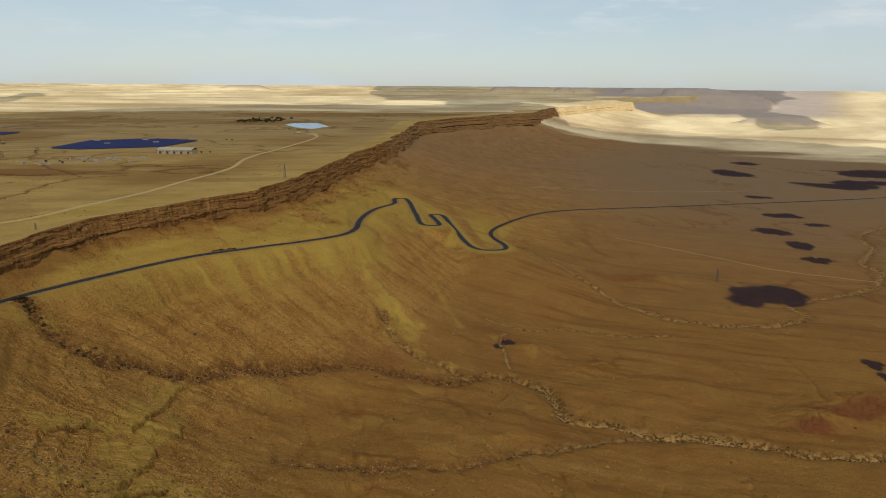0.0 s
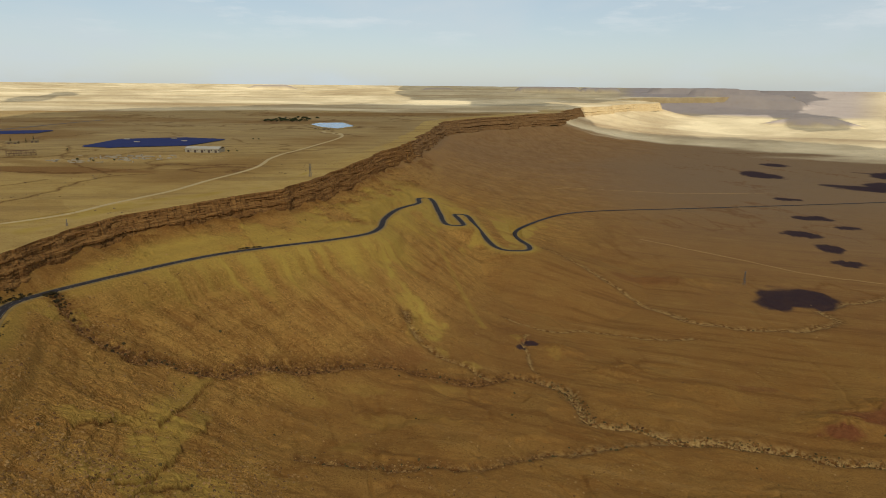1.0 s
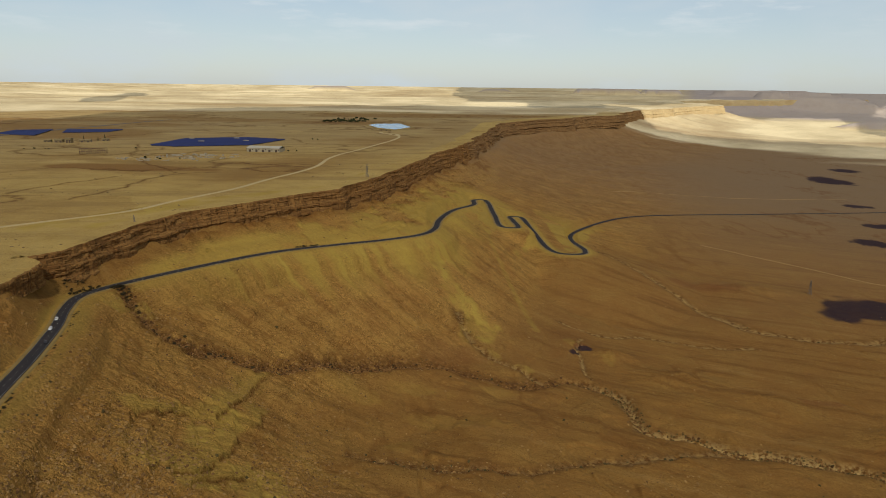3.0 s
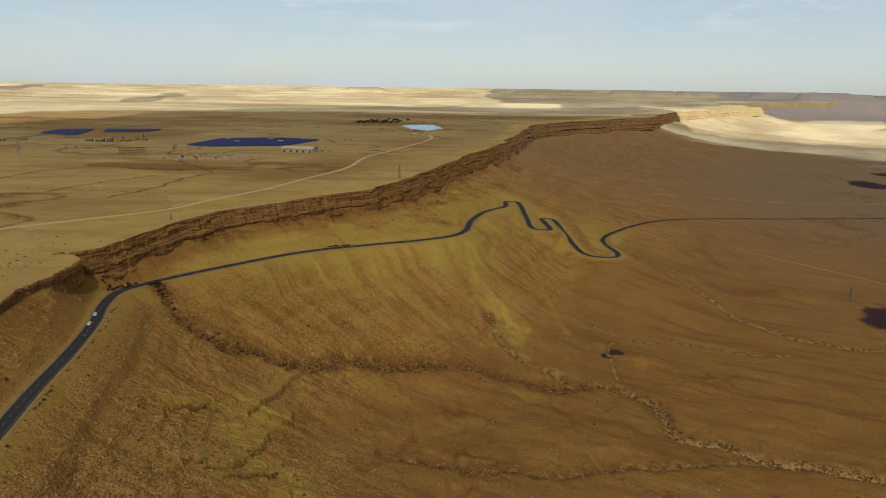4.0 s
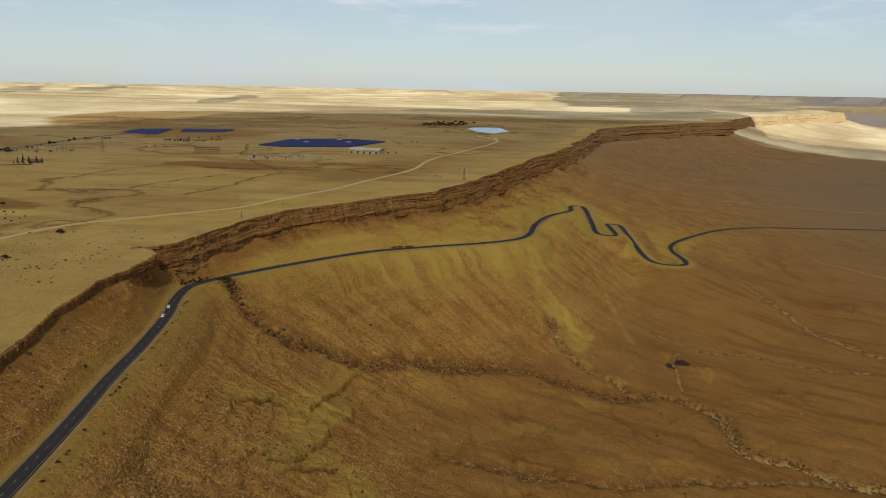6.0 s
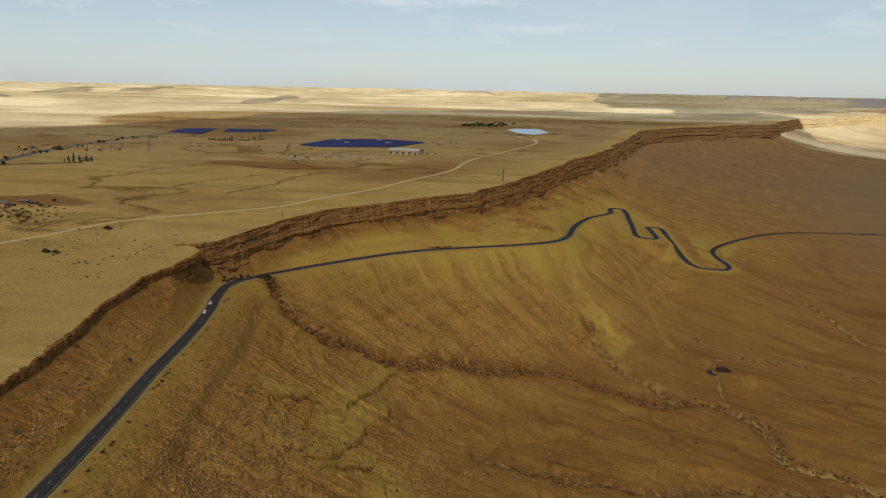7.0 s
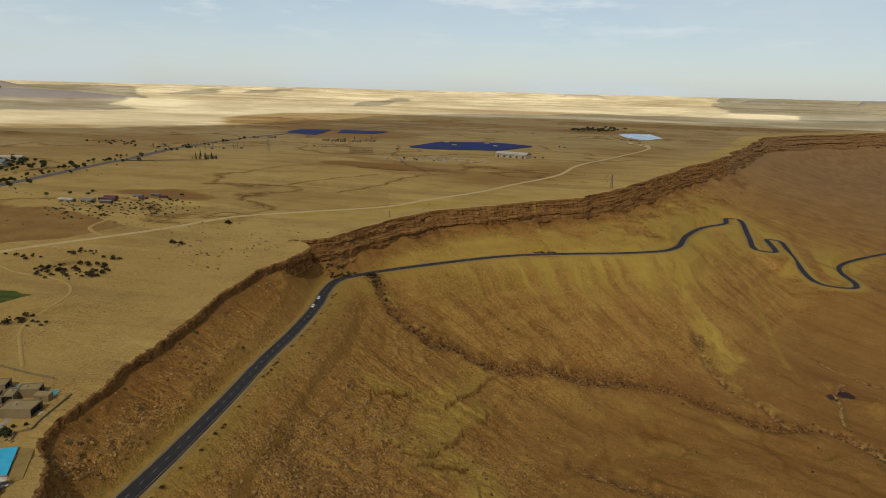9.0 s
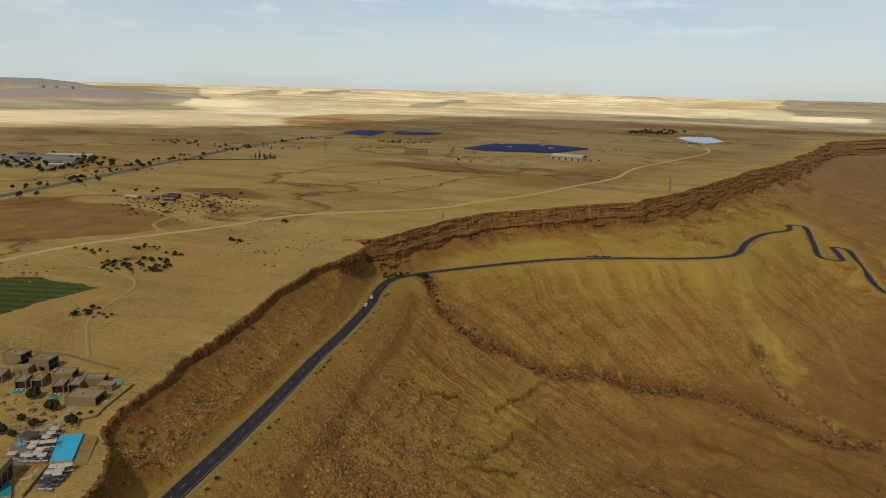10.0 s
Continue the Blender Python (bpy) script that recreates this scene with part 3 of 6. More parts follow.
def rock_material(name, one, two, dark):
    m, n, l, b = material(name, 1.0)
    b.inputs["Specular IOR Level"].default_value = 0.06
    at = n.new("ShaderNodeNewGeometry").outputs["Position"]
    flat, tall = node(n, "ShaderNodeMapping", Scale=(0.03, 0.03, 0.45)), node(n, "ShaderNodeMapping", Scale=(0.35, 0.35, 0.05))
    l.new(at, flat.inputs["Vector"])
    l.new(at, tall.inputs["Vector"])
    beds = noise_of(n, l, flat.outputs["Vector"], 1.0, 5)
    runs = noise_of(n, l, tall.outputs["Vector"], 1.0, 4)
    col = blend(n, l, spread(n, l, beds, 0.35, 0.65), one, two)
    col = blend(n, l, times(n, l, spread(n, l, runs, 0.5, 0.68), 0.75), col, dark)
    grit = noise_of(n, l, at, 0.6, 6, 0.7)
    col = blend(n, l, times(n, l, spread(n, l, grit, 0.4, 0.7), 0.4), col, tuple(0.5 * c for c in one))
    l.new(col, b.inputs["Base Color"])
    bumped(n, l, b, grit, 0.8, 0.8)
    return m


GROUND, ROCK = ground_material(), rock_material("bedded_limestone", (0.27, 0.145, 0.047), (0.135, 0.062, 0.02), (0.055, 0.026, 0.011))
# ROCK's colours, less saturated for the distant wall
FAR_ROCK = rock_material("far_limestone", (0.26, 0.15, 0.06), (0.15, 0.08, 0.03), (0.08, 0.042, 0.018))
ASPHALT = surface("worn_asphalt", (0.03, 0.028, 0.03), (0.042, 0.037, 0.036), 9.0, 0.95, (0.024, 0.022, 0.022), 0.2)
VERGE = surface("gravel_verge", (0.3, 0.21, 0.07), (0.22, 0.145, 0.045), 6.0)
WORN_ASPHALT = surface("sun_bleached_asphalt", (0.15, 0.125, 0.1), (0.11, 0.092, 0.075), 12.0, 0.95)
PAINT = surface("road_paint", (0.42, 0.4, 0.34), (0.32, 0.3, 0.25), 3.0, 0.8)


# ---- making meshes ----
def mesh_object(name, verts, faces, mat, smooth=True, parent=None):
    me = bpy.data.meshes.new(name)
    verts, faces = np.asarray(verts, np.float32), np.asarray(faces, np.int32)
    me.vertices.add(len(verts))
    me.vertices.foreach_set("co", verts.ravel())
    n, w = faces.shape
    me.loops.add(n * w)
    me.loops.foreach_set("vertex_index", faces.ravel())
    me.polygons.add(n)
    me.polygons.foreach_set("loop_start", np.arange(0, n * w, w, dtype=np.int32))
    me.polygons.foreach_set("loop_total", np.full(n, w, np.int32))
    me.polygons.foreach_set("use_smooth", np.full(n, smooth))
    me.update(calc_edges=True)
    me.validate()
    if mat:
        me.materials.append(mat)
    ob = new(name, me)
    if parent:
        ob.parent = parent
    return ob


def grid_faces(rows, cols):
    i = np.arange(rows - 1)[:, None] * cols + np.arange(cols - 1)[None, :]
    return np.stack([i, i + 1, i + cols + 1, i + cols], -1).reshape(-1, 4)


def part(name, bm, mat, parent=None, label=""):
    me = bpy.data.meshes.new(name)
    bmesh.ops.recalc_face_normals(bm, faces=bm.faces)
    bm.to_mesh(me)
    bm.free()
    me.materials.append(mat)
    ob = new(name, me)
    ob.parent = parent
    return tagged(ob, label)


# ---- ground ----
def build_ground():
    fine = np.arange(-66, 36.01, 0.13)
    az = np.radians(np.concatenate([fine, np.arange(40, 292, 4.0), [294.0]]))
    drop = np.concatenate([np.arange(75, 36, -1.5), np.arange(36, 3.0, -0.032), np.arange(3.0, 0.35, -0.032 * 0.6), np.geomspace(0.34, 0.1, 14)])
    r = np.concatenate([[0.02], 150 / np.tan(np.radians(drop))])
    A, R = np.meshgrid(az, r, indexing="ij")
    X, Y = (R * np.sin(A)).ravel(), (R * np.cos(A)).ravel()
    z, k = land(X, Y)
    # soil: made ground, dark lava gravel, stream gravel, watered field
    dark = np.zeros(X.shape)
    for mx, my, ax, ay in DARK:
        q = np.hypot((X - mx) / ax, (Y - my) / ay) + 0.5 * fbm(X, Y, max(ax, ay) * 0.6, 3, 71)
        dark = np.maximum(dark, 1 - ramp01(q, 0.75, 1.0))
    yellow = k["fill"].copy()
    for mx, my, ax, ay, strong in YELLOW:
        q = np.hypot((X - mx) / ax, (Y - my) / ay) + 0.75 * fbm(X, Y, max(ax, ay) * 0.6, 6, 72, 0.6)
        yellow = np.maximum(yellow, strong * (1 - ramp01(q, 0.45, 0.95)) * (0.75 + 0.5 * fbm(X, Y, 5, 3, 70)))
    red = np.zeros(X.shape)
    for mx, my, ax, ay, strong in RED:
        q = np.hypot((X - mx) / ax, (Y - my) / ay) + 0.7 * fbm(X, Y, max(ax, ay) * 0.5, 4, 73)
        red = np.maximum(red, strong * (1 - ramp01(q, 0.4, 1.0)))
    wx, wy = X + 9 * fbm(X, Y, 30, 4, 86), Y + 9 * fbm(X, Y, 30, 4, 87)
    crop = inside(X + 4 * fbm(X, Y, 16, 3, 88), Y + 4 * fbm(X, Y, 14, 3, 66), CROP_RING) * (0.94 + 0.06 * np.sin((X * 0.5 - Y) / 1.6))
    brown = ramp01(fbm(X * 0.55, Y, 330, 6, 83, 0.6), -0.08, 0.32) * ramp01(k['s'], 40, 160) * 0.75
    for mx, my, ax, ay in BROWN:
        q = np.hypot((X - mx) / ax, (Y - my) / ay) + 0.5 * fbm(X, Y, max(ax, ay) * 0.5, 4, 75)
        brown = np.maximum(brown, 1 - ramp01(q, 0.6, 1.0))
    for ring in BROWN_RINGS:
        brown = np.maximum(brown, inside(wx, wy, ring) * (1.0 if ring is BROWN_RINGS[0] else 0.4) * (0.8 + 0.3 * fbm(X, Y, 20, 3, 89)))
    rill = np.clip(1 - 16 * np.abs(fbm(X, Y, 200, 5, 84)), 0, 1) * ramp01(k['s'], 40, 160)
    flow = fbm(X * 0.8 + Y * 0.25, (Y * 0.2 - X * 0.06) * 1.6, 60, 5, 79)
    rills = np.clip(1 - 12 * np.abs(flow), 0, 1) * ramp01(fbm(X, Y, 200, 3, 80), -0.2, 0.3) * (1 - k["top"]) * (1 - k["slope"])
    # where the sunlit paleness goes into the colour: beyond the shade's edge
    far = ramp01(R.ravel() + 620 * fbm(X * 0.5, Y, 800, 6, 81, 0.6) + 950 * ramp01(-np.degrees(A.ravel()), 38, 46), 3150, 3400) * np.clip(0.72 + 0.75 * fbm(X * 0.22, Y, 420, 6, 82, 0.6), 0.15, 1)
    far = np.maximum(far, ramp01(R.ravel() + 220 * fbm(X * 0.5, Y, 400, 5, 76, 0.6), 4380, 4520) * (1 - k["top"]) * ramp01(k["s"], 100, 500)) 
    # the far mesa sector is greyed too, with shade and haze in the colour
    mesa_haze = ramp01(R.ravel() + 900 * fbm(X, Y, 1400, 4, 78), 6600, 7600) * ramp01(np.degrees(A.ravel()), 10.5, 13) * (1 - ramp01(np.degrees(A.ravel()), 27, 31)) * (A.ravel() < 1)
    k["hill"] = np.maximum(k["hill"], mesa_haze)
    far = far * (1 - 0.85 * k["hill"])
    # ledges of bare rock, shade painted dark along the foot, with yellow marl behind
    scarp_shade = np.zeros(X.shape)
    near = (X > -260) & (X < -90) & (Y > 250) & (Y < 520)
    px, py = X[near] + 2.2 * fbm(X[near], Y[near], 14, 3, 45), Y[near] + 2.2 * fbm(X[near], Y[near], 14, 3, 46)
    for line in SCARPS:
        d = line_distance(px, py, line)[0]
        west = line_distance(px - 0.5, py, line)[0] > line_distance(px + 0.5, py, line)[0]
        scarp_shade[near] = np.maximum(scarp_shade[near], np.where(west, 0, np.exp(-(d / 1.6) ** 2)))
        yellow[near] = np.maximum(yellow[near], west * 0.6 * (1 - ramp01(d + 10 * fbm(px, py, 14, 3, 53), 5, 16)))
    for mx, my, ax, ay in PALE:
        q = np.hypot((X - mx) / ax, (Y - my) / ay) + 0.6 * fbm(X, Y, min(ax, ay) * 0.8, 5, 69, 0.6)
        k["bed"] = np.maximum(k["bed"], 0.6 * (1 - ramp01(q, 0.5, 1.0)) * k["top"])
    for line in THREADS:
        nearby = (X > -900) & (X < -250) & (Y > 300) & (Y < 1400)
        d = line_distance(X[nearby] + 5 * fbm(X[nearby], Y[nearby], 24, 3, 67), Y[nearby] + 5 * fbm(X[nearby], Y[nearby], 24, 3, 68), line)[0]
        rill[nearby] = np.maximum(rill[nearby], 1.1 * np.exp(-(d / 2.6) ** 2))
    soil = np.stack([yellow, dark, k["bed"] * 0.8, crop], -1)
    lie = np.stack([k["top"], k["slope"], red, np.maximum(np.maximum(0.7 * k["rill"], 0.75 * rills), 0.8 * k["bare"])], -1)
    co = np.stack(draw_in(X, Y, z), -1)
    faces = grid_faces(len(az), len(r))
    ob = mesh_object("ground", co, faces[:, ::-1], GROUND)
    # one layer rises with distance: haze painted into the ground's colour
    for name, data in (("soil", soil), ("lie", lie), ("haze_tint", np.repeat(ramp01(R.ravel() + 300 * fbm(X, Y, 500, 4, 85), 600, 2200)[:, None], 4, 1)), ("wide", np.stack([far, np.maximum(np.maximum(k["channel"] * (1 - k["top"]), 0.9 * scarp_shade), 0.85 * rill * k["top"]), np.maximum(brown * k["top"] * (1 - far) * (1 - k["hill"]), 0), k["hill"]], -1))):
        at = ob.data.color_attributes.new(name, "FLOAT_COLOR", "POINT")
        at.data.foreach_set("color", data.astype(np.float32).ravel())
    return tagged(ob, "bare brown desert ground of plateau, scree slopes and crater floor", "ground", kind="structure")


DARK = [(439, 930, 58, 66), (928, 2257, 70, 95), (1092, 2566, 50, 70), (721, 1483, 46, 38), (616, 1304, 34, 36), (618, 1199, 27, 38), (602, 1100, 25, 24),
        (454, 700, 14, 16), (448, 663, 9, 14), (1100, 1974, 130, 90), (1383, 2294, 150, 140), (742, 1373, 26, 22), (780, 1747, 40, 24), (1250, 2050, 120, 70), (70, 716, 10, 6), (59, 706, 5, 5)]
YELLOW = [(-172, 355, 20, 26, .85), (-140, 343, 22, 28, .85), (-184, 398, 16, 22, .85), (-164, 308, 18, 14, .9), (-198, 469, 16, 14, .4), (-182, 304, 14, 14, .5), (-128, 322, 16, 22, .9), (-24, 658, 10, 16, .6),
          (4, 643, 18, 8, .6), (60, 728, 14, 14, .4), (-130, 538, 40, 16, .28), (-89, 568, 30, 12, .28), (-16, 587, 30, 10, .25), (93, 693, 12, 16, .35), (-50, 700, 12, 30, .5), (-85, 470, 16, 10, .25),
          (-294, 470, 14, 16, .9), (-282, 482, 9, 12, .8), (-120, 400, 40, 14, .25), (-60, 520, 50, 16, .22)]
RED = [(318, 557, 26, 13, .75), (362, 584, 44, 15, .7), (400, 588, 40, 16, .7), (285, 640, 26, 10, .35), (70, 722, 12, 9, .5), (250, 985, 60, 24, .3), (-60, 640, 60, 30, .25)]
BROWN = [(-610, 560, 70, 40), (-700, 400, 70, 40), (-560, 950, 160, 40)]
BROWN_RINGS = [[(-720, 340), (-644, 443), (-508, 417), (-501, 354), (-560, 265)], [(-620, 566), (-594, 691), (-420, 709), (-356, 625), (-456, 530)],
               [(-1400, 640), (-1184, 940), (-1040, 982), (-1027, 815), (-1141, 594)]]
PALE = [(-600, 1090, 120, 60), (-480, 1160, 90, 60), (-900, 1330, 90, 40), (-620, 1800, 60, 40), (-700, 1010, 60, 24)]
THREADS = [smooth_line(q, 12) for q in ([(-764, 1337), (-700, 1220), (-650, 1120), (-600, 1060), (-565, 1008), (-506, 954), (-470, 905)], [(-471, 677), (-461, 761), (-470, 830), (-460, 899), (-418, 931)], [(-560, 700), (-545, 790), (-520, 860)])]
CROP_RING = [(-470, 205), (-427, 241), (-380, 245), (-377, 200), (-374, 186), (-400, 150)]
build_ground()


# ---- the cliff along the rim ----
def build_cliff(first, last, step, levels, broken, label, rock=None):
    pts = smooth_line([RIM[k] for k in range(first, last + 1)], step)
    # the index of each station along the rim's corners
    _, run, idx = line_distance(pts[:, 0], pts[:, 1], RIM_LINE)
    x, y = pts[:, 0] + rim_wander(pts[:, 0], pts[:, 1]), pts[:, 1] + rim_wander(pts[:, 0] + 977, pts[:, 1] - 431)
    tx, ty = np.gradient(x), np.gradient(y)
    k = max(1, int(12 / step))
    ker = np.ones(2 * k + 1) / (2 * k + 1)
    tx, ty = np.convolve(np.pad(tx, k, "edge"), ker, "valid"), np.convolve(np.pad(ty, k, "edge"), ker, "valid")
    ln = np.hypot(tx, ty)
    nx, ny = ty / ln, -tx / ln
    C, zero = bench(idx)[2], 0 * run
    far = np.hypot(x, y)
    back = setback(far) + 4.0 + far / 90
    big = 1 + ramp01(far, 1200, 3000) * 2.5
    tall = C * (1 + 0.18 * fbm(run, zero, 45, 3, 90)) + 10
    crack = np.clip(np.abs(grain(run / 9.0 / big, zero, 91)) * 9, 0, 1)
    cell = grain(np.floor(run / 9.0 / big + 0.6 * grain(run / 30 / big, zero, 92)) * 3.7, zero + 0.5, 93)
    column = grain(np.floor(run / 2.7 + 0.7 * grain(run / 9, zero, 84)) * 3.7, zero + 0.5, 85)
    joint = np.clip(np.abs(grain(run / 2.7, zero, 83)) * 5, 0, 1)
    # on broken stretches the lip sags and steps
    sag = broken * np.clip(0.8 * fbm(run, zero, 9, 3, 99) + 0.5 * column, -0.2, 1.4)
    base = plateau_height(x, y, zero)
    rows = []
    for h in np.linspace(0.0, 1.0, levels):
        zz = -h * tall
        beds = np.floor((zz + 1.4 * fbm(run, zero, 60, 3, 94)) / (2.6 * big ** 0.5))
        ledge = grain(beds * 5.3, zero + 3.3, 95) * 0.9 + 0.9 * grain(beds * 5.3, run / 25 / big, 96)
        if broken:
            out = 1.0 + 0.1 * h * C + 1.3 * fbm(run, zz, 24, 3, 97) + 0.55 * column + 0.45 * ledge - 0.9 * (1 - joint) + 0.5 * grain(np.floor(run / 1.9) * 7.1, np.floor(zz / 1.2 + 0.5 * cell) * 3.1, 89) + 0.25 * grain(run / 0.9, zz / 0.7, 88)
        else:
            out = (0.8 + 0.16 * h * C + 4.2 * fbm(run, zz * 0.6, 46 * big, 2, 86) + 1.4 * (h > 0.16 + 0.05 * cell) + 1.2 * (h > 0.4 + 0.08 * cell) + 1.9 * fbm(run, zz * 2, 26 * big, 3, 97) + 0.9 * cell + ledge
                   - (0.9 + 2.4 * np.clip(grain(run / 37 / big, zero, 87), 0, 1)) * (1 - crack) * (1 - 0.4 * h) + 0.7 * fbm(run, 3 * zz, 4 * big, 2, 98) + 0.5 * column) * big ** 0.7
        out = out - 1.0 * (h < 0.02)
        out = np.maximum(out + 1.2, 0.2)
        rows.append((x + nx * out, y + ny * out, base + zz - sag * (1 - h) + 0.1 * (h < 0.02)))
    co = np.stack([np.stack(draw_in(*r), -1) for r in rows], 0).reshape(-1, 3)
    tagged(mesh_object("cliff", co, grid_faces(len(rows), len(x)), rock or ROCK, smooth=False), label, "cliff", kind="structure")
    # the flat top behind the edge is the plateau's own soil
    lip = []
    for b in (-1.0, -0.9, -0.55, -0.25):
        px, py = x + nx * b * back, y + ny * b * back
        lip.append((px, py, plateau_height(px, py, -b * back) + (0.12 if b > -1 else -0.3) - 0.6 * sag * (b > -0.3)))
    lip.append(rows[0])
    co = np.stack([np.stack(draw_in(*r), -1) for r in lip], 0).reshape(-1, 3)
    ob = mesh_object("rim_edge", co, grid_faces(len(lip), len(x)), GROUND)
    n = len(co)
    one, none = np.ones(n), np.zeros(n)
    # the far lip gets the same painted sunlit paleness by distance
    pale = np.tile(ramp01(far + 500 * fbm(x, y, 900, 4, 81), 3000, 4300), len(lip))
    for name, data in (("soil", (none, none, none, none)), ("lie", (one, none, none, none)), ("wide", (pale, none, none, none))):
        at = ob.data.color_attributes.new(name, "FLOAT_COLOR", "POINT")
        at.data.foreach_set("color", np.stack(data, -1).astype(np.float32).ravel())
    tagged(ob, "bare plateau soil along the cliff top", "ground", kind="structure")


build_cliff(3, 18, 0.55, 40, 1.0, "low broken limestone cliff along the near crater rim")
build_cliff(18, 31, 1.0, 34, 0.0, "tall bedded brown limestone cliff along the crater rim")
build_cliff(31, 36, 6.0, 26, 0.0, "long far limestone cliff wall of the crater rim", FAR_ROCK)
# a copy of the rim rock with sunlight put into a paler colour
build_cliff(36, 41, 9.0, 22, 0.0, "far limestone cliff of the crater rim, coloured as sunlit", surface("sunlit_limestone", (0.55, 0.43, 0.23), (0.4, 0.29, 0.14), 40.0))


# ---- highway ----
def ribbon(name, line, offsets, lift, mat, parent=None):
    t = np.gradient(line[:, :2], axis=0)
    t /= np.linalg.norm(t, axis=1)[:, None]
    side = np.stack([t[:, 1], -t[:, 0]], -1)
    rows = []
    for o, dz in offsets:
        p = line.copy()
        p[:, :2] += side * o
        p[:, 2] += lift + dz
        rows.append(p)
    return mesh_object(name, np.vstack(rows), grid_faces(len(rows), len(line))[:, ::-1], mat, parent=parent)


HIGHWAY = smooth_line(ROAD, 3.0)
road = ribbon("road", HIGHWAY, [(-3.75, -0.3), (-3.6, 0.0), (0, 0.1), (3.6, 0.0), (3.75, -0.3)], 0.35, ASPHALT)
tagged(road, "winding grey asphalt mountain highway with hairpin bends", "road", kind="structure")
for o in (-4.9, 4.9):
    ribbon("verge", HIGHWAY[HIGHWAY[:, 2] > -112], [(o - 1.3, -0.5), (o - 0.9, 0.0), (o + 0.7, 0.0), (o + 1.3, -0.5)], 0.22, VERGE, road)

# ---- cloud bank behind the eye, whose shade lies over the near land ----
def cloud_material():
    m, n, l, b = material("cloud", 1.0)
    out, mix, clear, white = n["Material Output"], n.new("ShaderNodeMixShader"), n.new("ShaderNodeBsdfTransparent"), n.new("ShaderNodeBsdfDiffuse")
    white.inputs["Color"].default_value = (0.9, 0.9, 0.9, 1)
    mix.inputs["Fac"].default_value = 0.34
    l.new(clear.outputs[0], mix.inputs[1])
    l.new(white.outputs[0], mix.inputs[2])
    l.new(mix.outputs[0], out.inputs["Surface"])
    return m


CLOUD_Z, CELL = 1600.0, 30.0
SHIFT = TO_SUN * (CLOUD_Z / TO_SUN.z)


def shade(x, y):
    """Where the bank's shade lies on the land."""
    r, az = np.hypot(x, y), np.degrees(np.arctan2(x, y))
    reach = np.interp(az, [-75, -62, -52, -44, -36, -25, -10, 0, 8, 11, 14, 20, 27, 34, 60], [2010, 2040, 2120, 2270, 2650, 3250, 3450, 3600, 3640, 3230, 3230, 3240, 3200, 3210, 3200]) + 130 * fbm(x, y, 420, 4, 101)
    return (r < reach) & (y > -700 + 200 * fbm(x, y, 500, 3, 102))


def far_shade(x, y):
    r, az = np.hypot(x, y), np.degrees(np.arctan2(x, y))
    a = (r > 3740 + 140 * ramp01(az, 9, 12) + 20 * np.clip(az - 15, 0, 8) + 70 * fbm(x, y, 300, 3, 107)) & (az > -5 + 3 * fbm(x, y, 300, 2, 108)) & (az < 24.5)
    b = (r > 3060 + 6 * (az + 62) + 50 * fbm(x, y, 300, 3, 105)) & (r < 4500) & (az > -70) & (az < -49 + 3 * fbm(x, y, 300, 2, 106))
    c = (fbm(x, y * 0.5, 420, 3, 103) > 0.42) & (r > 3500) & (az > -50) & (az < 40)
    return (a | b | c) & (r < 4800)


def build_cloud(where, label):
    g = np.arange(-5600, 5600, CELL)
    X, Y = np.meshgrid(g, g, indexing="ij")
    keep = where(X, Y)
    c = keep[:-1, :-1] & keep[1:, :-1] & keep[:-1, 1:] & keep[1:, 1:]
    corner = np.arange(len(g) - 1)[:, None] * len(g) + np.arange(len(g) - 1)[None, :]
    left = {(int(a), int(b)) for a, b in np.argwhere(c)}
    while left:
        # one cloud for each unbroken patch
        seed = min(left)
        left.discard(seed)
        todo, patch = [seed], [seed]
        while todo:
            a, b = todo.pop()
            for q in ((a + 1, b), (a - 1, b), (a, b + 1), (a, b - 1)):
                if q in left:
                    left.discard(q)
                    todo.append(q)
                    patch.append(q)
        if len(patch) < 30:
            continue
        i = np.array([corner[q] for q in sorted(patch)])
        faces = np.stack([i, i + len(g), i + len(g) + 1, i + 1], -1)
        used, inv = np.unique(faces, return_inverse=True)
        x, y = X.ravel()[used], Y.ravel()[used]
        co = np.stack([x + SHIFT.x, y + SHIFT.y, CLOUD_Z + 40 * fbm(x, y, 600, 4, 104)], -1)
        ob = mesh_object("cloud", co, inv.reshape(faces.shape), CLOUD)
        thick = ob.modifiers.new("thick", "SOLIDIFY")
        thick.thickness, thick.offset = 50, 1
        tagged(ob, label, "cloud", "clouds")


CLOUD = cloud_material()
build_cloud(shade, "broad thin grey cloud bank high over the desert")
build_cloud(far_shade, "scattered thin clouds drifting over the far hills")

# ---- helpers for things ----
def heights(points):
    p = np.array(points, float).reshape(-1, 2)
    return land(p[:, 0], p[:, 1])[0]


def ground_at(x, y):
    return float(land(np.array([float(x)]), np.array([float(y)]))[0][0])


def box(bm, x0, x1, y0, y1, z0, z1):
    v = [bm.verts.new((x, y, z)) for z in (z0, z1) for x, y in ((x0, y0), (x1, y0), (x1, y1), (x0, y1))]
    for f in ((3, 2, 1, 0), (4, 5, 6, 7), (0, 1, 5, 4), (1, 2, 6, 5), (2, 3, 7, 6), (3, 0, 4, 7)):
        bm.faces.new([v[k] for k in f])
    return v


def boxes(*list_of):
    bm = bmesh.new()
    for b in list_of:
        box(bm, *b)
    return bm


def chamfered(*dims, edge=0.06):
    bm = boxes(dims)
    bmesh.ops.bevel(bm, geom=list(bm.edges), offset=edge, segments=1, affect="EDGES")
    return bm


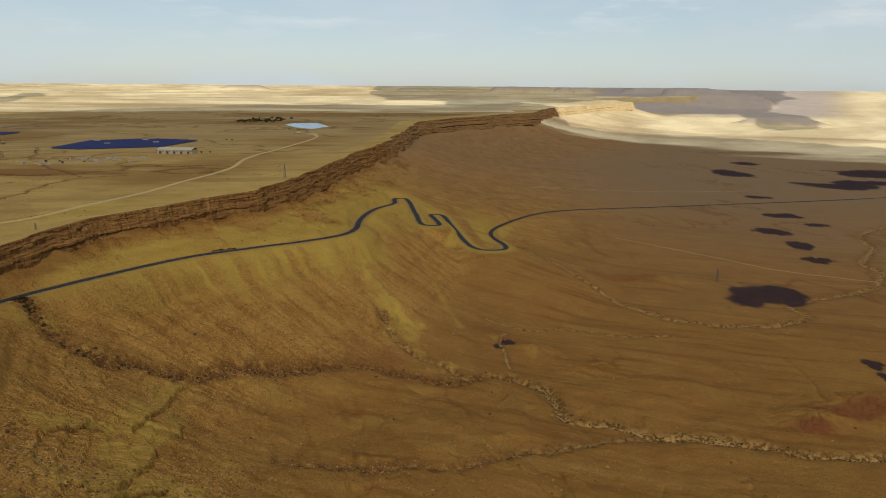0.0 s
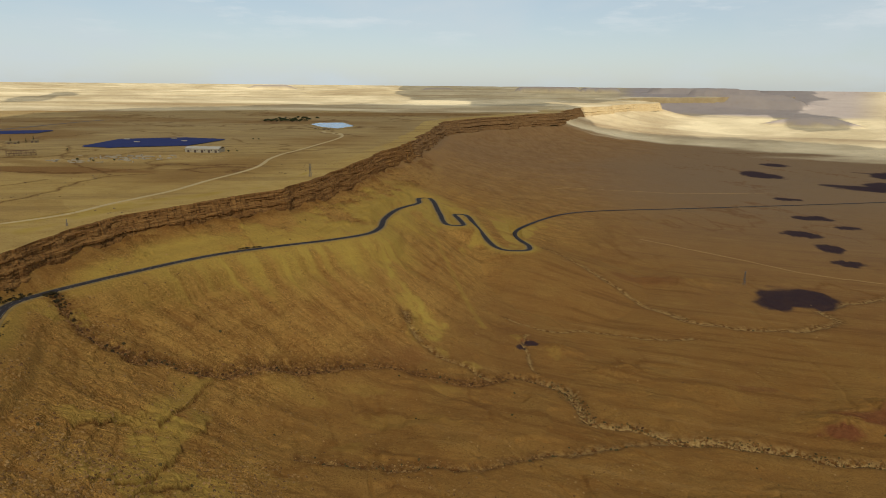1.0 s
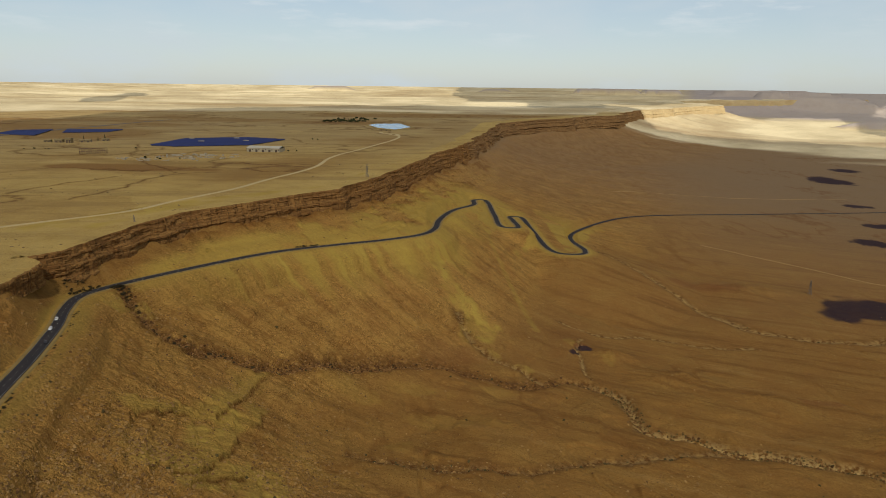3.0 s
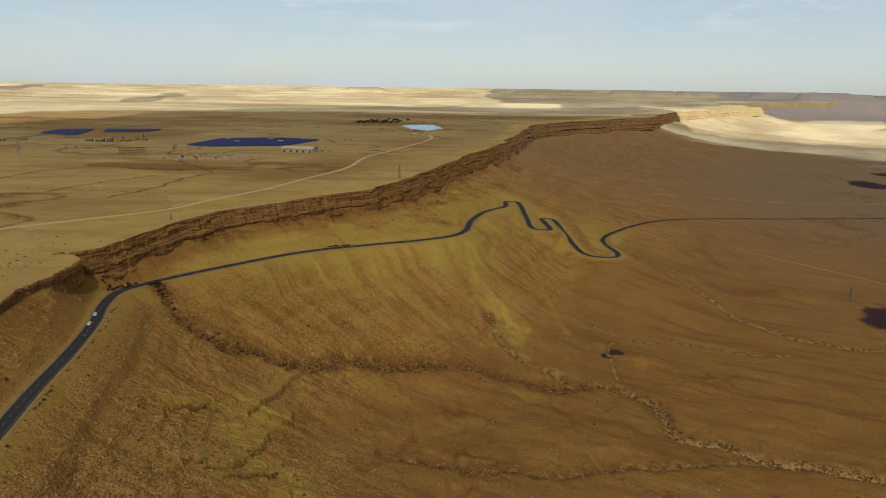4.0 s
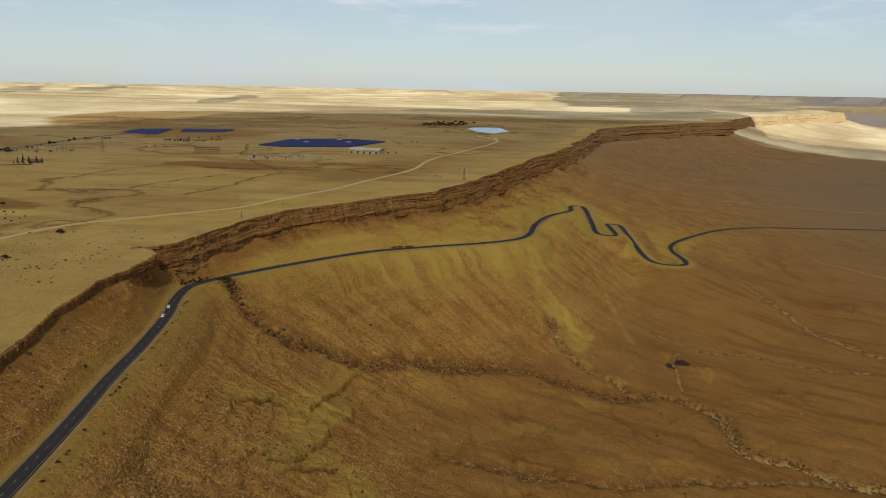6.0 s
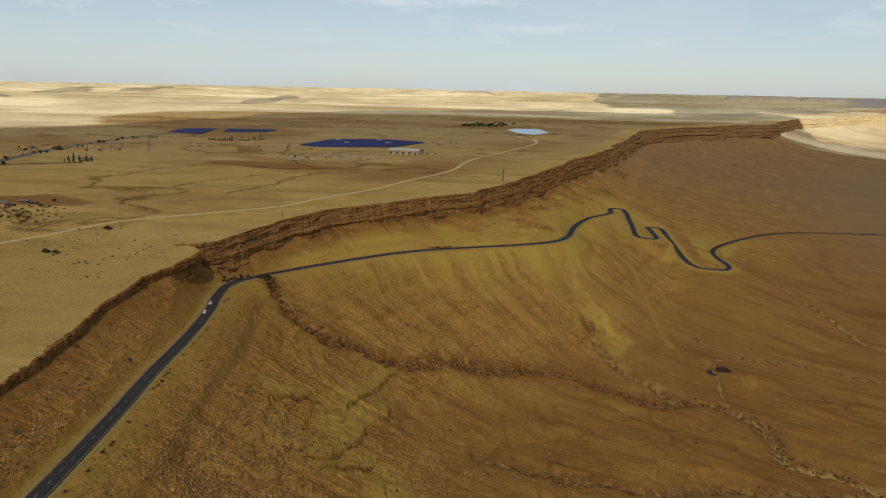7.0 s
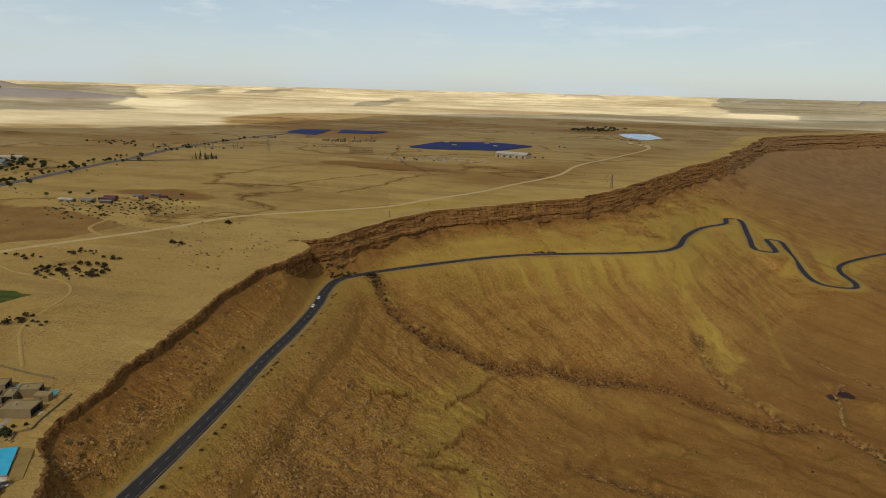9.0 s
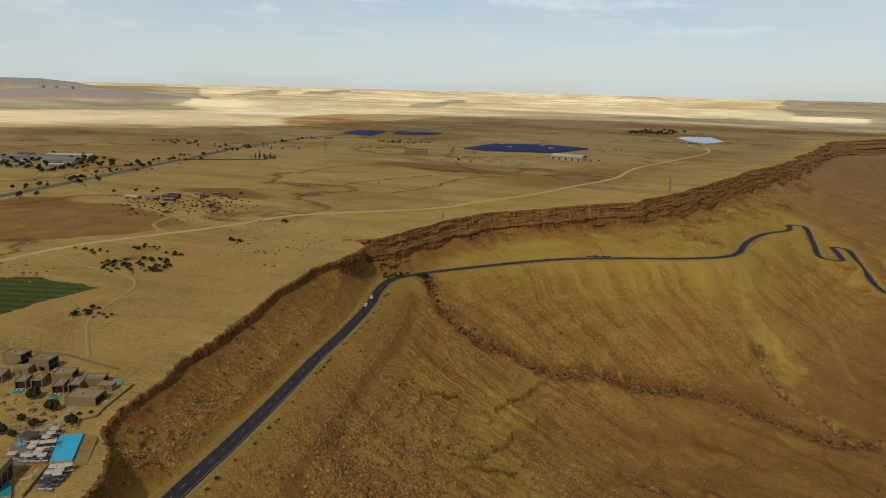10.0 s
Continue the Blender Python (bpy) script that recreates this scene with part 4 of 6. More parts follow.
def beam(bm, a, b, w):
    """A square bar from a to b."""
    a, b = Vector(a), Vector(b)
    d = (b - a).normalized()
    u = d.cross(Vector((0, 0, 1)) if abs(d.z) < 0.9 else Vector((1, 0, 0))).normalized() * w / 2
    v = d.cross(u).normalized() * w / 2
    q = [bm.verts.new(p + s * u + t * v) for p in (a, b) for s, t in ((-1, -1), (1, -1), (1, 1), (-1, 1))]
    for f in ((0, 1, 5, 4), (1, 2, 6, 5), (2, 3, 7, 6), (3, 0, 4, 7), (0, 3, 2, 1), (4, 5, 6, 7)):
        bm.faces.new([q[k] for k in f])


def cone(bm, x, y, z0, z1, r0, r1, n=8):
    low = [bm.verts.new((x + r0 * math.cos(6.2832 * k / n), y + r0 * math.sin(6.2832 * k / n), z0)) for k in range(n)]
    high = [bm.verts.new((x + r1 * math.cos(6.2832 * k / n), y + r1 * math.sin(6.2832 * k / n), z1)) for k in range(n)]
    for k in range(n):
        bm.faces.new((low[k], low[(k + 1) % n], high[(k + 1) % n], high[k]))
    bm.faces.new(high)
    bm.faces.new(low[::-1])


def thing(name, label, category, group="", x=0, y=0, z=0, turn=0):
    ob = tagged(new(name), label, category, group)
    ob.matrix_world = pose(x, y, z, 0, 0, turn)
    return ob


def slab(points, z0, z1):
    bm = bmesh.new()
    low, high = [bm.verts.new((x, y, z0)) for x, y in points], [bm.verts.new((x, y, z1)) for x, y in points]
    bm.faces.new(high)
    bm.faces.new(low[::-1])
    for k in range(len(points)):
        bm.faces.new((low[k], low[(k + 1) % len(points)], high[(k + 1) % len(points)], high[k]))
    return bm


# ---- materials of things ----
STONE_WALL = surface("pale_stone_wall", (0.24, 0.18, 0.09), (0.18, 0.132, 0.064), 2.0)
ROOF_GRAVEL = surface("gravel_roof", (0.31, 0.235, 0.11), (0.25, 0.185, 0.082), 3.0)
DARK_GLASS = surface("dark_glass", (0.02, 0.022, 0.026), (0.03, 0.03, 0.034), 4.0, 0.12, bump=0.0)
DARK_WOOD = surface("dark_timber", (0.07, 0.05, 0.04), (0.1, 0.075, 0.055), 1.5)
DECKING = surface("grey_decking", (0.17, 0.14, 0.12), (0.21, 0.175, 0.145), 2.5)
CANVAS = surface("pale_canvas", (0.52, 0.47, 0.37), (0.44, 0.39, 0.3), 1.5)
DARK_CANVAS = surface("dark_canvas", (0.05, 0.045, 0.045), (0.07, 0.06, 0.06), 1.5)
CUSHION = surface("white_cushion", (0.6, 0.57, 0.5), (0.5, 0.47, 0.41), 1.0)
CONCRETE = surface("concrete", (0.36, 0.31, 0.22), (0.27, 0.225, 0.15), 3.0)
PLASTER = surface("cream_plaster", (0.38, 0.33, 0.22), (0.3, 0.25, 0.16), 4.0)
WHITE_SHEET = surface("white_sheet_roof", (0.5, 0.46, 0.35), (0.42, 0.38, 0.28), 8.0, 0.6)
GREY_SHEET = surface("grey_sheet_roof", (0.2, 0.21, 0.2), (0.15, 0.16, 0.15), 8.0, 0.5)
RED_SHEET = surface("red_sheet_roof", (0.15, 0.065, 0.055), (0.11, 0.05, 0.042), 6.0, 0.5)
STEEL = surface("galvanised_steel", (0.2, 0.18, 0.16), (0.15, 0.13, 0.11), 2.0, 0.55, metallic=0.3)
RUST = surface("rusty_steel", (0.16, 0.1, 0.06), (0.12, 0.07, 0.04), 1.5, 0.8)
TRACK_DIRT = surface("pale_track_dirt", (0.52, 0.4, 0.19), (0.43, 0.32, 0.14), 7.0)
FAINT_DIRT = surface("faint_path_dirt", (0.4, 0.275, 0.085), (0.35, 0.235, 0.07), 5.0)
FAINT_LOW = surface("faint_track_dirt", (0.36, 0.23, 0.09), (0.3, 0.18, 0.065), 5.0)
PANEL = surface("blue_solar_glass", (0.02, 0.026, 0.085), (0.026, 0.032, 0.1), 30.0, 0.35, (0.03, 0.036, 0.11), 0.0)
LEAF = surface("dark_leaves", (0.035, 0.042, 0.015), (0.05, 0.055, 0.02), 0.8)
DRY_LEAF = surface("dry_shrub", (0.055, 0.042, 0.018), (0.038, 0.03, 0.013), 1.0)
BARK = surface("bark", (0.1, 0.075, 0.05), (0.07, 0.05, 0.035), 0.4)
TYRE = surface("tyre_rubber", (0.02, 0.02, 0.02), (0.03, 0.03, 0.03), 0.3)
CAR_WHITE = surface("white_car_paint", (0.75, 0.75, 0.74), (0.68, 0.68, 0.67), 2.0, 0.3, (0.6, 0.6, 0.58), 0.0)
CAR_DARK = surface("dark_car_paint", (0.04, 0.042, 0.05), (0.05, 0.05, 0.06), 2.0, 0.3, (0.03, 0.03, 0.03), 0.0)


def water(name, colour, rough=0.06):
    m, n, l, b = material(name, rough)
    at = n.new("ShaderNodeNewGeometry").outputs["Position"]
    col = blend(n, l, spread(n, l, noise_of(n, l, at, 0.25), 0.3, 0.7), colour, tuple(0.85 * c for c in colour))
    l.new(col, b.inputs["Base Color"])
    b.inputs["Specular IOR Level"].default_value = 0.5
    bumped(n, l, b, noise_of(n, l, at, 1.2), 0.05, 0.1)
    return m


POOL_WATER = water("pool_water", (0.03, 0.42, 0.62))
PLUNGE_WATER = water("plunge_pool_water", (0.03, 0.27, 0.26))
LAKE_WATER = water("reservoir_water", (0.16, 0.34, 0.52), 0.2)


# ---- plants ----
def leaf_quads(rng, centres, spread_of, count, size):
    """Small leaf clumps, each a bent quad, round the centres."""
    c = centres[rng.integers(0, len(centres), count)]
    d = rng.normal(size=(count, 3))
    d /= np.linalg.norm(d, axis=1)[:, None]
    p = c[:, :3] + d * (spread_of * c[:, 3:4] * rng.uniform(0.55, 1.0, (count, 1)))
    a = rng.normal(size=(count, 3))
    a /= np.linalg.norm(a, axis=1)[:, None]
    b = np.cross(a, d)
    b /= np.maximum(np.linalg.norm(b, axis=1)[:, None], 1e-3)
    s = size * rng.uniform(0.6, 1.4, (count, 1))
    v = np.stack([p - a * s, p + b * s * 0.7 + d * s * 0.2, p + a * s, p - b * s * 0.7 + d * s * 0.2], 1)
    return v.reshape(-1, 3), np.arange(count * 4).reshape(-1, 4)


def tree(label, height, wide, seed, kind="tree", leaves=420, pointed=False):
    rng = np.random.default_rng(seed)
    root = tagged(new(kind), label, kind)
    bm = bmesh.new()
    stem = height * (0.3 if not pointed else 0.12)
    cone(bm, 0, 0, -0.4, stem, 0.05 * height ** 0.8, 0.03 * height ** 0.8, 7)
    blobs = []
    if pointed:
        cone(bm, 0, 0, stem, height * 0.95, 0.03 * height ** 0.8, 0.01, 6)
        for k in range(9):
            f = k / 8
            for _ in range(3):
                w = wide * 0.5 * (1 - f) * rng.uniform(0.3, 0.8)
                t = rng.uniform(0, 6.28)
                blobs.append((w * math.cos(t), w * math.sin(t), stem + f * (height - stem), wide * 0.26 * (1.15 - f)))
    else:
        for k in range(6):
            t = k * 1.05 + rng.uniform(-0.3, 0.3)
            tip = (wide * 0.33 * math.cos(t), wide * 0.33 * math.sin(t), height * rng.uniform(0.5, 0.8))
            beam(bm, (0, 0, stem * 0.8), tip, 0.02 * height)
            blobs.append((*tip, wide * rng.uniform(0.16, 0.27)))
        for k in range(5):
            t = rng.uniform(0, 6.28)
            q = wide * rng.uniform(0, 0.2)
            blobs.append((q * math.cos(t), q * math.sin(t), height * rng.uniform(0.65, 0.85), wide * rng.uniform(0.15, 0.24)))
    part("trunk", bm, BARK, root)
    v, f = leaf_quads(rng, np.array(blobs), 1.0, leaves, 0.065 * wide + 0.1)
    mesh_object("crown", v, f, DRY_LEAF if kind == "bush" else LEAF, smooth=False, parent=root)
    return root


def plant(kind_label, places, height, wide, seed, kind="tree", leaves=420, pointed=False, group=""):
    first = tree(kind_label, height, wide, seed, kind, leaves, pointed)
    tagged(first, group=group)
    rng = random.Random(seed)
    z = heights([p[:2] for p in places])
    for k, p in enumerate(places):
        s = p[2] if len(p) > 2 else rng.uniform(0.75, 1.2)
        m = pose(p[0], p[1], float(z[k]), 0, 0, rng.uniform(0, 360)) @ Matrix.Diagonal((s, s, s * rng.uniform(0.9, 1.1), 1))
        if k == 0:
            first.matrix_world = m
        else:
            c = copy_thing(first, Matrix.Identity(4))
            c.matrix_world = m


# ---- dirt tracks and the plateau highway ----
def ground_ribbon(name, points, half, lift, mat, label, category, step=9.0, parent=None):
    line = smooth_line(points, step)
    t = np.gradient(line, axis=0)
    t /= np.linalg.norm(t, axis=1)[:, None]
    side = np.stack([t[:, 1], -t[:, 0]], -1)
    rows = []
    for o, dz in ((-1.0, -0.25), (-0.8, 0.0), (0.0, 0.05), (0.8, 0.0), (1.0, -0.25)):
        w = half * (1 + 0.18 * fbm(np.arange(len(line)) * 1.0, 0 * line[:, 0] + o * 40, 6, 2, 7))
        p = line + side * (o * w)[:, None]
        z = np.maximum(land(p[:, 0], p[:, 1])[0], land(line[:, 0], line[:, 1])[0] - 0.4)
        rows.append(np.stack(draw_in(p[:, 0], p[:, 1], z + lift + dz), -1))
    ob = mesh_object(name, np.vstack(rows), grid_faces(len(rows), len(line))[:, ::-1], mat, parent=parent)
    return tagged(ob, label, category, kind="structure")


ground_ribbon("dirt_track", [(-340, 1775), (-302, 1700), (-296, 1600), (-308, 1421), (-324, 1166), (-311, 1031), (-328, 869), (-337, 782), (-360, 694), (-373, 630),
                             (-421, 558), (-458, 500), (-468, 425), (-478, 374), (-495, 312), (-496, 274), (-491, 249), (-470, 150), (-430, 0)],
              3.2, 0.25, TRACK_DIRT, "pale graded dirt track across the desert plateau", "track")
ground_ribbon("dirt_track", [(-302, 1700), (-330, 1790), (-359, 1800), (-380, 1860)], 5, 0.3, TRACK_DIRT, "pale dirt track leading to the reservoir", "track")
ground_ribbon("footpath", [(-480, 284), (-434, 272), (-392, 274), (-366, 260), (-334, 210), (-306, 190), (-285, 177)], 1.1, 0.15, FAINT_DIRT, "worn pale footpath on the plateau", "path")
ground_ribbon("footpath", [(-478, 374), (-520, 392), (-545, 440), (-555, 470), (-590, 500)], 1.8, 0.2, FAINT_DIRT, "worn dirt lane to the farm sheds", "path")
ground_ribbon("plateau_highway", [(-740, 300), (-776, 401), (-812, 483), (-860, 590), (-922, 730), (-942, 791), (-1040, 982), (-1112, 1183), (-1142, 1332), (-1180, 1700), (-1190, 2300)],
              8.0, 0.4, WORN_ASPHALT, "straight grey asphalt highway crossing the plateau", "road", 14)
ground_ribbon("side_road", [(-932, 768), (-900, 795), (-877, 818), (-836, 853)], 4.0, 0.4, ASPHALT, "short grey asphalt side road to a small house", "road")
ground_ribbon("crater_track", [(300, 1210), (420, 1130), (520, 1040), (640, 980)], 1.5, 0.25, FAINT_LOW, "faint dirt track on the crater floor", "track")
ground_ribbon("crater_track", [(205, 1700), (380, 1760), (560, 1790), (800, 1850)], 2.2, 0.25, FAINT_LOW, "faint pale track along the crater wall's foot", "track")


# ---- highway markings, vehicles ----
def road_frame(at):
    """Place and heading on the mountain highway, at metres along it."""
    d = np.concatenate([[0], np.cumsum(np.linalg.norm(np.diff(HIGHWAY[:, :2], axis=0), axis=1))])
    p = [float(np.interp(at, d, HIGHWAY[:, k])) for k in range(3)]
    q = [float(np.interp(at + 1.0, d, HIGHWAY[:, k])) for k in range(3)]
    return Vector(p), math.atan2(q[1] - p[1], q[0] - p[0])


dash_mesh = bpy.data.meshes.new("lane_dash")
dash_bm = boxes((-1.5, 1.5, -0.09, 0.09, 0, 0.02))
dash_bm.to_mesh(dash_mesh)
dash_bm.free()
dash_mesh.materials.append(PAINT)
for k in range(80):
    p, turn = road_frame(130 + 9.0 * k)
    ob = new("lane_dash", dash_mesh)
    ob.parent = road
    ob.matrix_world = Matrix.Translation(p + Vector((0, 0, 0.45))) @ pose(0, 0, 0, 0, 0, math.degrees(turn))
for o in (-3.3, 3.3):
    ribbon("edge_line", HIGHWAY, [(o - 0.07, 0), (o + 0.07, 0)], 0.40, PAINT, road)


def car(label, paint, at, lane):
    p, turn = road_frame(at)
    p += Vector((math.sin(turn), -math.cos(turn), 0)) * lane
    root = thing("car", label, "car", "cars on the road", p.x, p.y, p.z + 0.42, math.degrees(turn) + (180 if lane < 0 else 0))
    body = bmesh.new()
    prof = [(-2.2, 0.35), (-2.25, 0.8), (-2.0, 0.95), (-1.6, 1.42), (0.3, 1.45), (1.0, 0.98), (2.0, 0.85), (2.25, 0.65), (2.2, 0.35)]
    left, right = [body.verts.new((x, -0.86 + 0.12 * (z > 1.2), z)) for x, z in prof], [body.verts.new((x, 0.86 - 0.12 * (z > 1.2), z)) for x, z in prof]
    for k in range(len(prof)):
        j = (k + 1) % len(prof)
        body.faces.new((left[k], left[j], right[j], right[k]))
    body.faces.new(left[::-1])
    body.faces.new(right)
    shell = part("body", body, paint, root)
    glass = boxes((0.35, 0.95, -0.7, 0.7, 1.05, 1.36))
    for v in glass.verts:
        if v.co.x > 0.6 and v.co.z > 1.2:
            v.co.x -= 0.45
    part("windscreen", glass, DARK_GLASS, root)
    part("rear_window", boxes((-1.75, -1.5, -0.68, 0.68, 1.02, 1.35)), DARK_GLASS, root)
    for x in (-1.4, 1.4):
        for y in (-0.8, 0.8):
            w = bmesh.new()
            cone(w, 0, 0, -0.11, 0.11, 0.33, 0.33, 12)
            ob = part("wheel", w, TYRE, root)
            ob.matrix_local = pose(x, y, 0.33, 90, 0, 0)
    return root


car("white car driving up the mountain highway", CAR_WHITE, 500.0, -1.7)
car("white car following on the mountain highway", CAR_WHITE, 478.0, -1.7)
car("dark car driving down the mountain highway", CAR_DARK, 450.0, 1.7)


# ---- solar fields ----
def solar_field(corners, pitch, label):
    root = thing("solar_farm", label, "solar panels", "solar farms")
    xs, ys = [c[0] for c in corners], [c[1] for c in corners]
    for y in np.arange(min(ys) + pitch / 2, max(ys), pitch):
        rows_v, rows_f = [], []
        cut = sorted(ax + (bx - ax) * (y - ay) / (by - ay) for (ax, ay), (bx, by) in zip(corners, corners[1:] + corners[:1]) if (ay > y) != (by > y))
        for a, b in zip(cut[::2], cut[1::2]):
            n = max(1, int((b - a) / 24))
            for k in range(n):
                x0, x1 = a + (b - a) * k / n + 0.4, a + (b - a) * (k + 1) / n - 0.4
                z = ground_at((x0 + x1) / 2, y) + 0.9
                i = len(rows_v)
                for dz in (0, -0.12):
                    rows_v += [(x0, y - 2.1, z + dz), (x1, y - 2.1, z + dz), (x1, y + 2.1, z + 1.6 + dz), (x0, y + 2.1, z + 1.6 + dz)]
                rows_f += [(i, i + 1, i + 2, i + 3), (i + 7, i + 6, i + 5, i + 4), (i, i + 4, i + 5, i + 1), (i + 2, i + 6, i + 7, i + 3), (i + 1, i + 5, i + 6, i + 2), (i, i + 3, i + 7, i + 4)]
                for lx in (x0 + 1, x1 - 1):
                    i = len(rows_v)
                    rows_v += [(lx, y, z - 1.2), (lx + 0.2, y, z - 1.2), (lx + 0.2, y, z + 0.7), (lx, y, z + 0.7)]
                    rows_f.append((i, i + 1, i + 2, i + 3))
        if rows_v:
            mesh_object("solar_table", rows_v, rows_f, PANEL, smooth=False, parent=root)
    return root


solar_field([(-724, 1310), (-729, 1467), (-618, 1540), (-524, 1520), (-542, 1360), (-662, 1292)], 4.7, "wide field of dark blue solar panels on bare desert")
solar_field([(-1196, 1502), (-1244, 1626), (-1185, 1686), (-1090, 1484)], 4.7, "blue solar panel field beside the plateau highway")
solar_field([(-1103, 1600), (-1154, 1692), (-1030, 1742), (-1010, 1640)], 4.7, "narrow blue solar panel field behind low buildings")
for x, y in ((-710, 1461), (-659, 1397), (-626, 1498), (-582, 1443)):
    z = ground_at(x, y)
    cabin = thing("inverter_cabin", "small white inverter cabin among solar panels", "cabin", "inverter cabins", x, y, z, 12)
    part("shell", chamfered(-5.5, 5.5, -1.6, 1.6, 0, 3.6), PLASTER, cabin)
    part("roof", chamfered(-5.8, 5.8, -1.9, 1.9, 3.6, 3.85), WHITE_SHEET, cabin)
    part("door", boxes((-0.6, 0.6, -1.68, -1.6, 0, 2.2)), STEEL, cabin)

# ---- reservoir ----
LAKE = [(-480, 2156), (-473, 2240), (-402, 2275), (-332, 2080), (-357, 1945), (-417, 2010)]
lake = thing("reservoir", "square pale blue reservoir with earth banks on the plateau", "reservoir", z=0)
mid = np.mean(np.array(LAKE), axis=0)
bank_v, n = [], len(LAKE)
for f, z in ((1.16, -1.5), (1.06, 2.2), (1.02, 2.2), (0.94, 0.3)):
    bank_v += [(mid[0] + (x - mid[0]) * f, mid[1] + (y - mid[1]) * f, z) for x, y in LAKE]
bank_f = [(r * n + k, r * n + (k + 1) % n, (r + 1) * n + (k + 1) % n, (r + 1) * n + k) for r in range(3) for k in range(n)]
mesh_object("bank", bank_v, bank_f, VERGE, smooth=False, parent=lake)
part("water", slab([(mid[0] + (x - mid[0]) * 0.99, mid[1] + (y - mid[1]) * 0.99) for x, y in LAKE[::-1]], 0.5, 1.3), LAKE_WATER, lake, "pale blue still water")


# ---- buildings on the plateau ----
def shed(x, y, length, depth, tall, turn, walls, roof, label, rise=0.12, category="shed", group="", doors=3):
    z = ground_at(x, y)
    root = thing("shed", label, category, group, x, y, z - 0.2, turn)
    a, b = length / 2, depth / 2
    part("shell", chamfered(-a, a, -b, b, 0, tall, edge=0.05), walls, root)
    bm, e = bmesh.new(), 0.5
    ridge = tall + rise * depth
    v = [bm.verts.new(p) for p in ((-a - e, -b - e, tall), (a + e, -b - e, tall), (a + e, 0, ridge), (-a - e, 0, ridge), (a + e, b + e, tall), (-a - e, b + e, tall))]
    w = [bm.verts.new(q.co + Vector((0, 0, 0.25))) for q in v]
    for f in ((0, 1, 2, 3), (3, 2, 4, 5)):
        bm.faces.new([w[k] for k in f])
        bm.faces.new([v[k] for k in reversed(f)])
    for i, j in ((0, 1), (1, 2), (2, 4), (4, 5), (5, 3), (3, 0)):
        bm.faces.new((v[i], v[j], w[j], w[i]))
    part("roof", bm, roof, root)
    for k in range(doors):
        c = -a + length * (k + 0.5) / doors
        part("door", boxes((c - min(2, length / 8), c + min(2, length / 8), -b - 0.06, -b, 0, tall * 0.65)), DARK_WOOD, root)
        part("window", boxes((c + length / (doors * 3), c + length / (doors * 3) + 1.4, -b - 0.05, -b, tall * 0.5, tall * 0.75)), DARK_GLASS, root)
    return root


shed(-468, 1250, 62, 26, 7, -3, PLASTER, WHITE_SHEET, "long cream warehouse with a white sheet roof", category="warehouse", doors=5)
for x, y, ln, dp, tl, tn, wall, roof in ((-1085, 622, 90, 18, 6, 36, CONCRETE, GREY_SHEET), (-1010, 612, 46, 30, 8, 36, CONCRETE, GREY_SHEET), (-1075, 672, 60, 13, 6, 36, CONCRETE, WHITE_SHEET),
                                         (-1105, 600, 50, 11, 5, 36, CONCRETE, GREY_SHEET), (-985, 590, 20, 11, 5, 36, PLASTER, WHITE_SHEET), (-1110, 668, 30, 12, 5, 30, PLASTER, WHITE_SHEET),
                                         (-1150, 640, 24, 12, 5, 36, PLASTER, RED_SHEET), (-960, 562, 16, 9, 4, 36, PLASTER, GREY_SHEET), (-1030, 560, 36, 10, 4.5, 36, CONCRETE, GREY_SHEET)):
    shed(x, y, ln, dp, tl, tn, wall, roof, "long industrial shed with a sheet metal roof beside trees", category="industrial shed", group="industrial sheds")
for x, y, ln, dp, tl, tn, wall, roof, word in ((-654, 470, 20, 9, 3.2, 12, PLASTER, WHITE_SHEET, "white"), (-636, 480, 17, 9, 3.4, 18, CONCRETE, GREY_SHEET, "grey"), (-624, 494, 22, 8, 3.6, 20, RED_SHEET, RED_SHEET, "dark red"),
                                               (-634, 506, 16, 8, 3.2, 15, RED_SHEET, RED_SHEET, "dark red"), (-614, 484, 14, 7, 3, 25, RED_SHEET, GREY_SHEET, "grey"), (-622, 530, 13, 6, 2.8, 20, CONCRETE, GREY_SHEET, "grey"),
                                               (-605, 522, 11, 5, 2.6, 30, DARK_WOOD, RED_SHEET, "dark red"), (-612, 545, 12, 5, 2.6, 10, DARK_WOOD, GREY_SHEET, "grey"), (-596, 540, 10, 5, 2.5, 30, DARK_WOOD, RED_SHEET, "dark red")):
    shed(x, y, ln * 0.8, dp * 0.8, tl * 0.85, tn, wall, roof, "low farm shed with a " + word + " sheet roof", category="farm shed", group="farm sheds", doors=2)
for x, y, ln, dp, tl, tn in ((-935, 1345, 16, 9, 6, 10), (-912, 1343, 12, 8, 9, 0), (-890, 1362, 22, 8, 5, 20), (-965, 1352, 14, 7, 4, 5), (-868, 1398, 14, 7, 5, 25)):
    shed(x, y, ln, dp, tl, tn, STONE_WALL, ROOF_GRAVEL, "small plant building with a pale roof near the solar field", category="plant building", group="plant buildings", doors=2)
shed(-848, 872, 16, 8, 4, 20, PLASTER, RED_SHEET, "small house behind a clump of cypress trees", category="house", doors=2)
for x, y, ln, dp, tl, tn in ((-1118, 1290, 14, 7, 4.5, 20), (-1095, 1320, 18, 7, 4, 15), (-390, 1925, 12, 7, 4, 0), (-375, 1912, 9, 6, 4, 0), (-420, 1950, 8, 6, 3, 0)):
    shed(x, y, ln, dp, tl, tn, STONE_WALL, ROOF_GRAVEL, "small flat service hut with a pale roof", category="hut", group="service huts", doors=1)

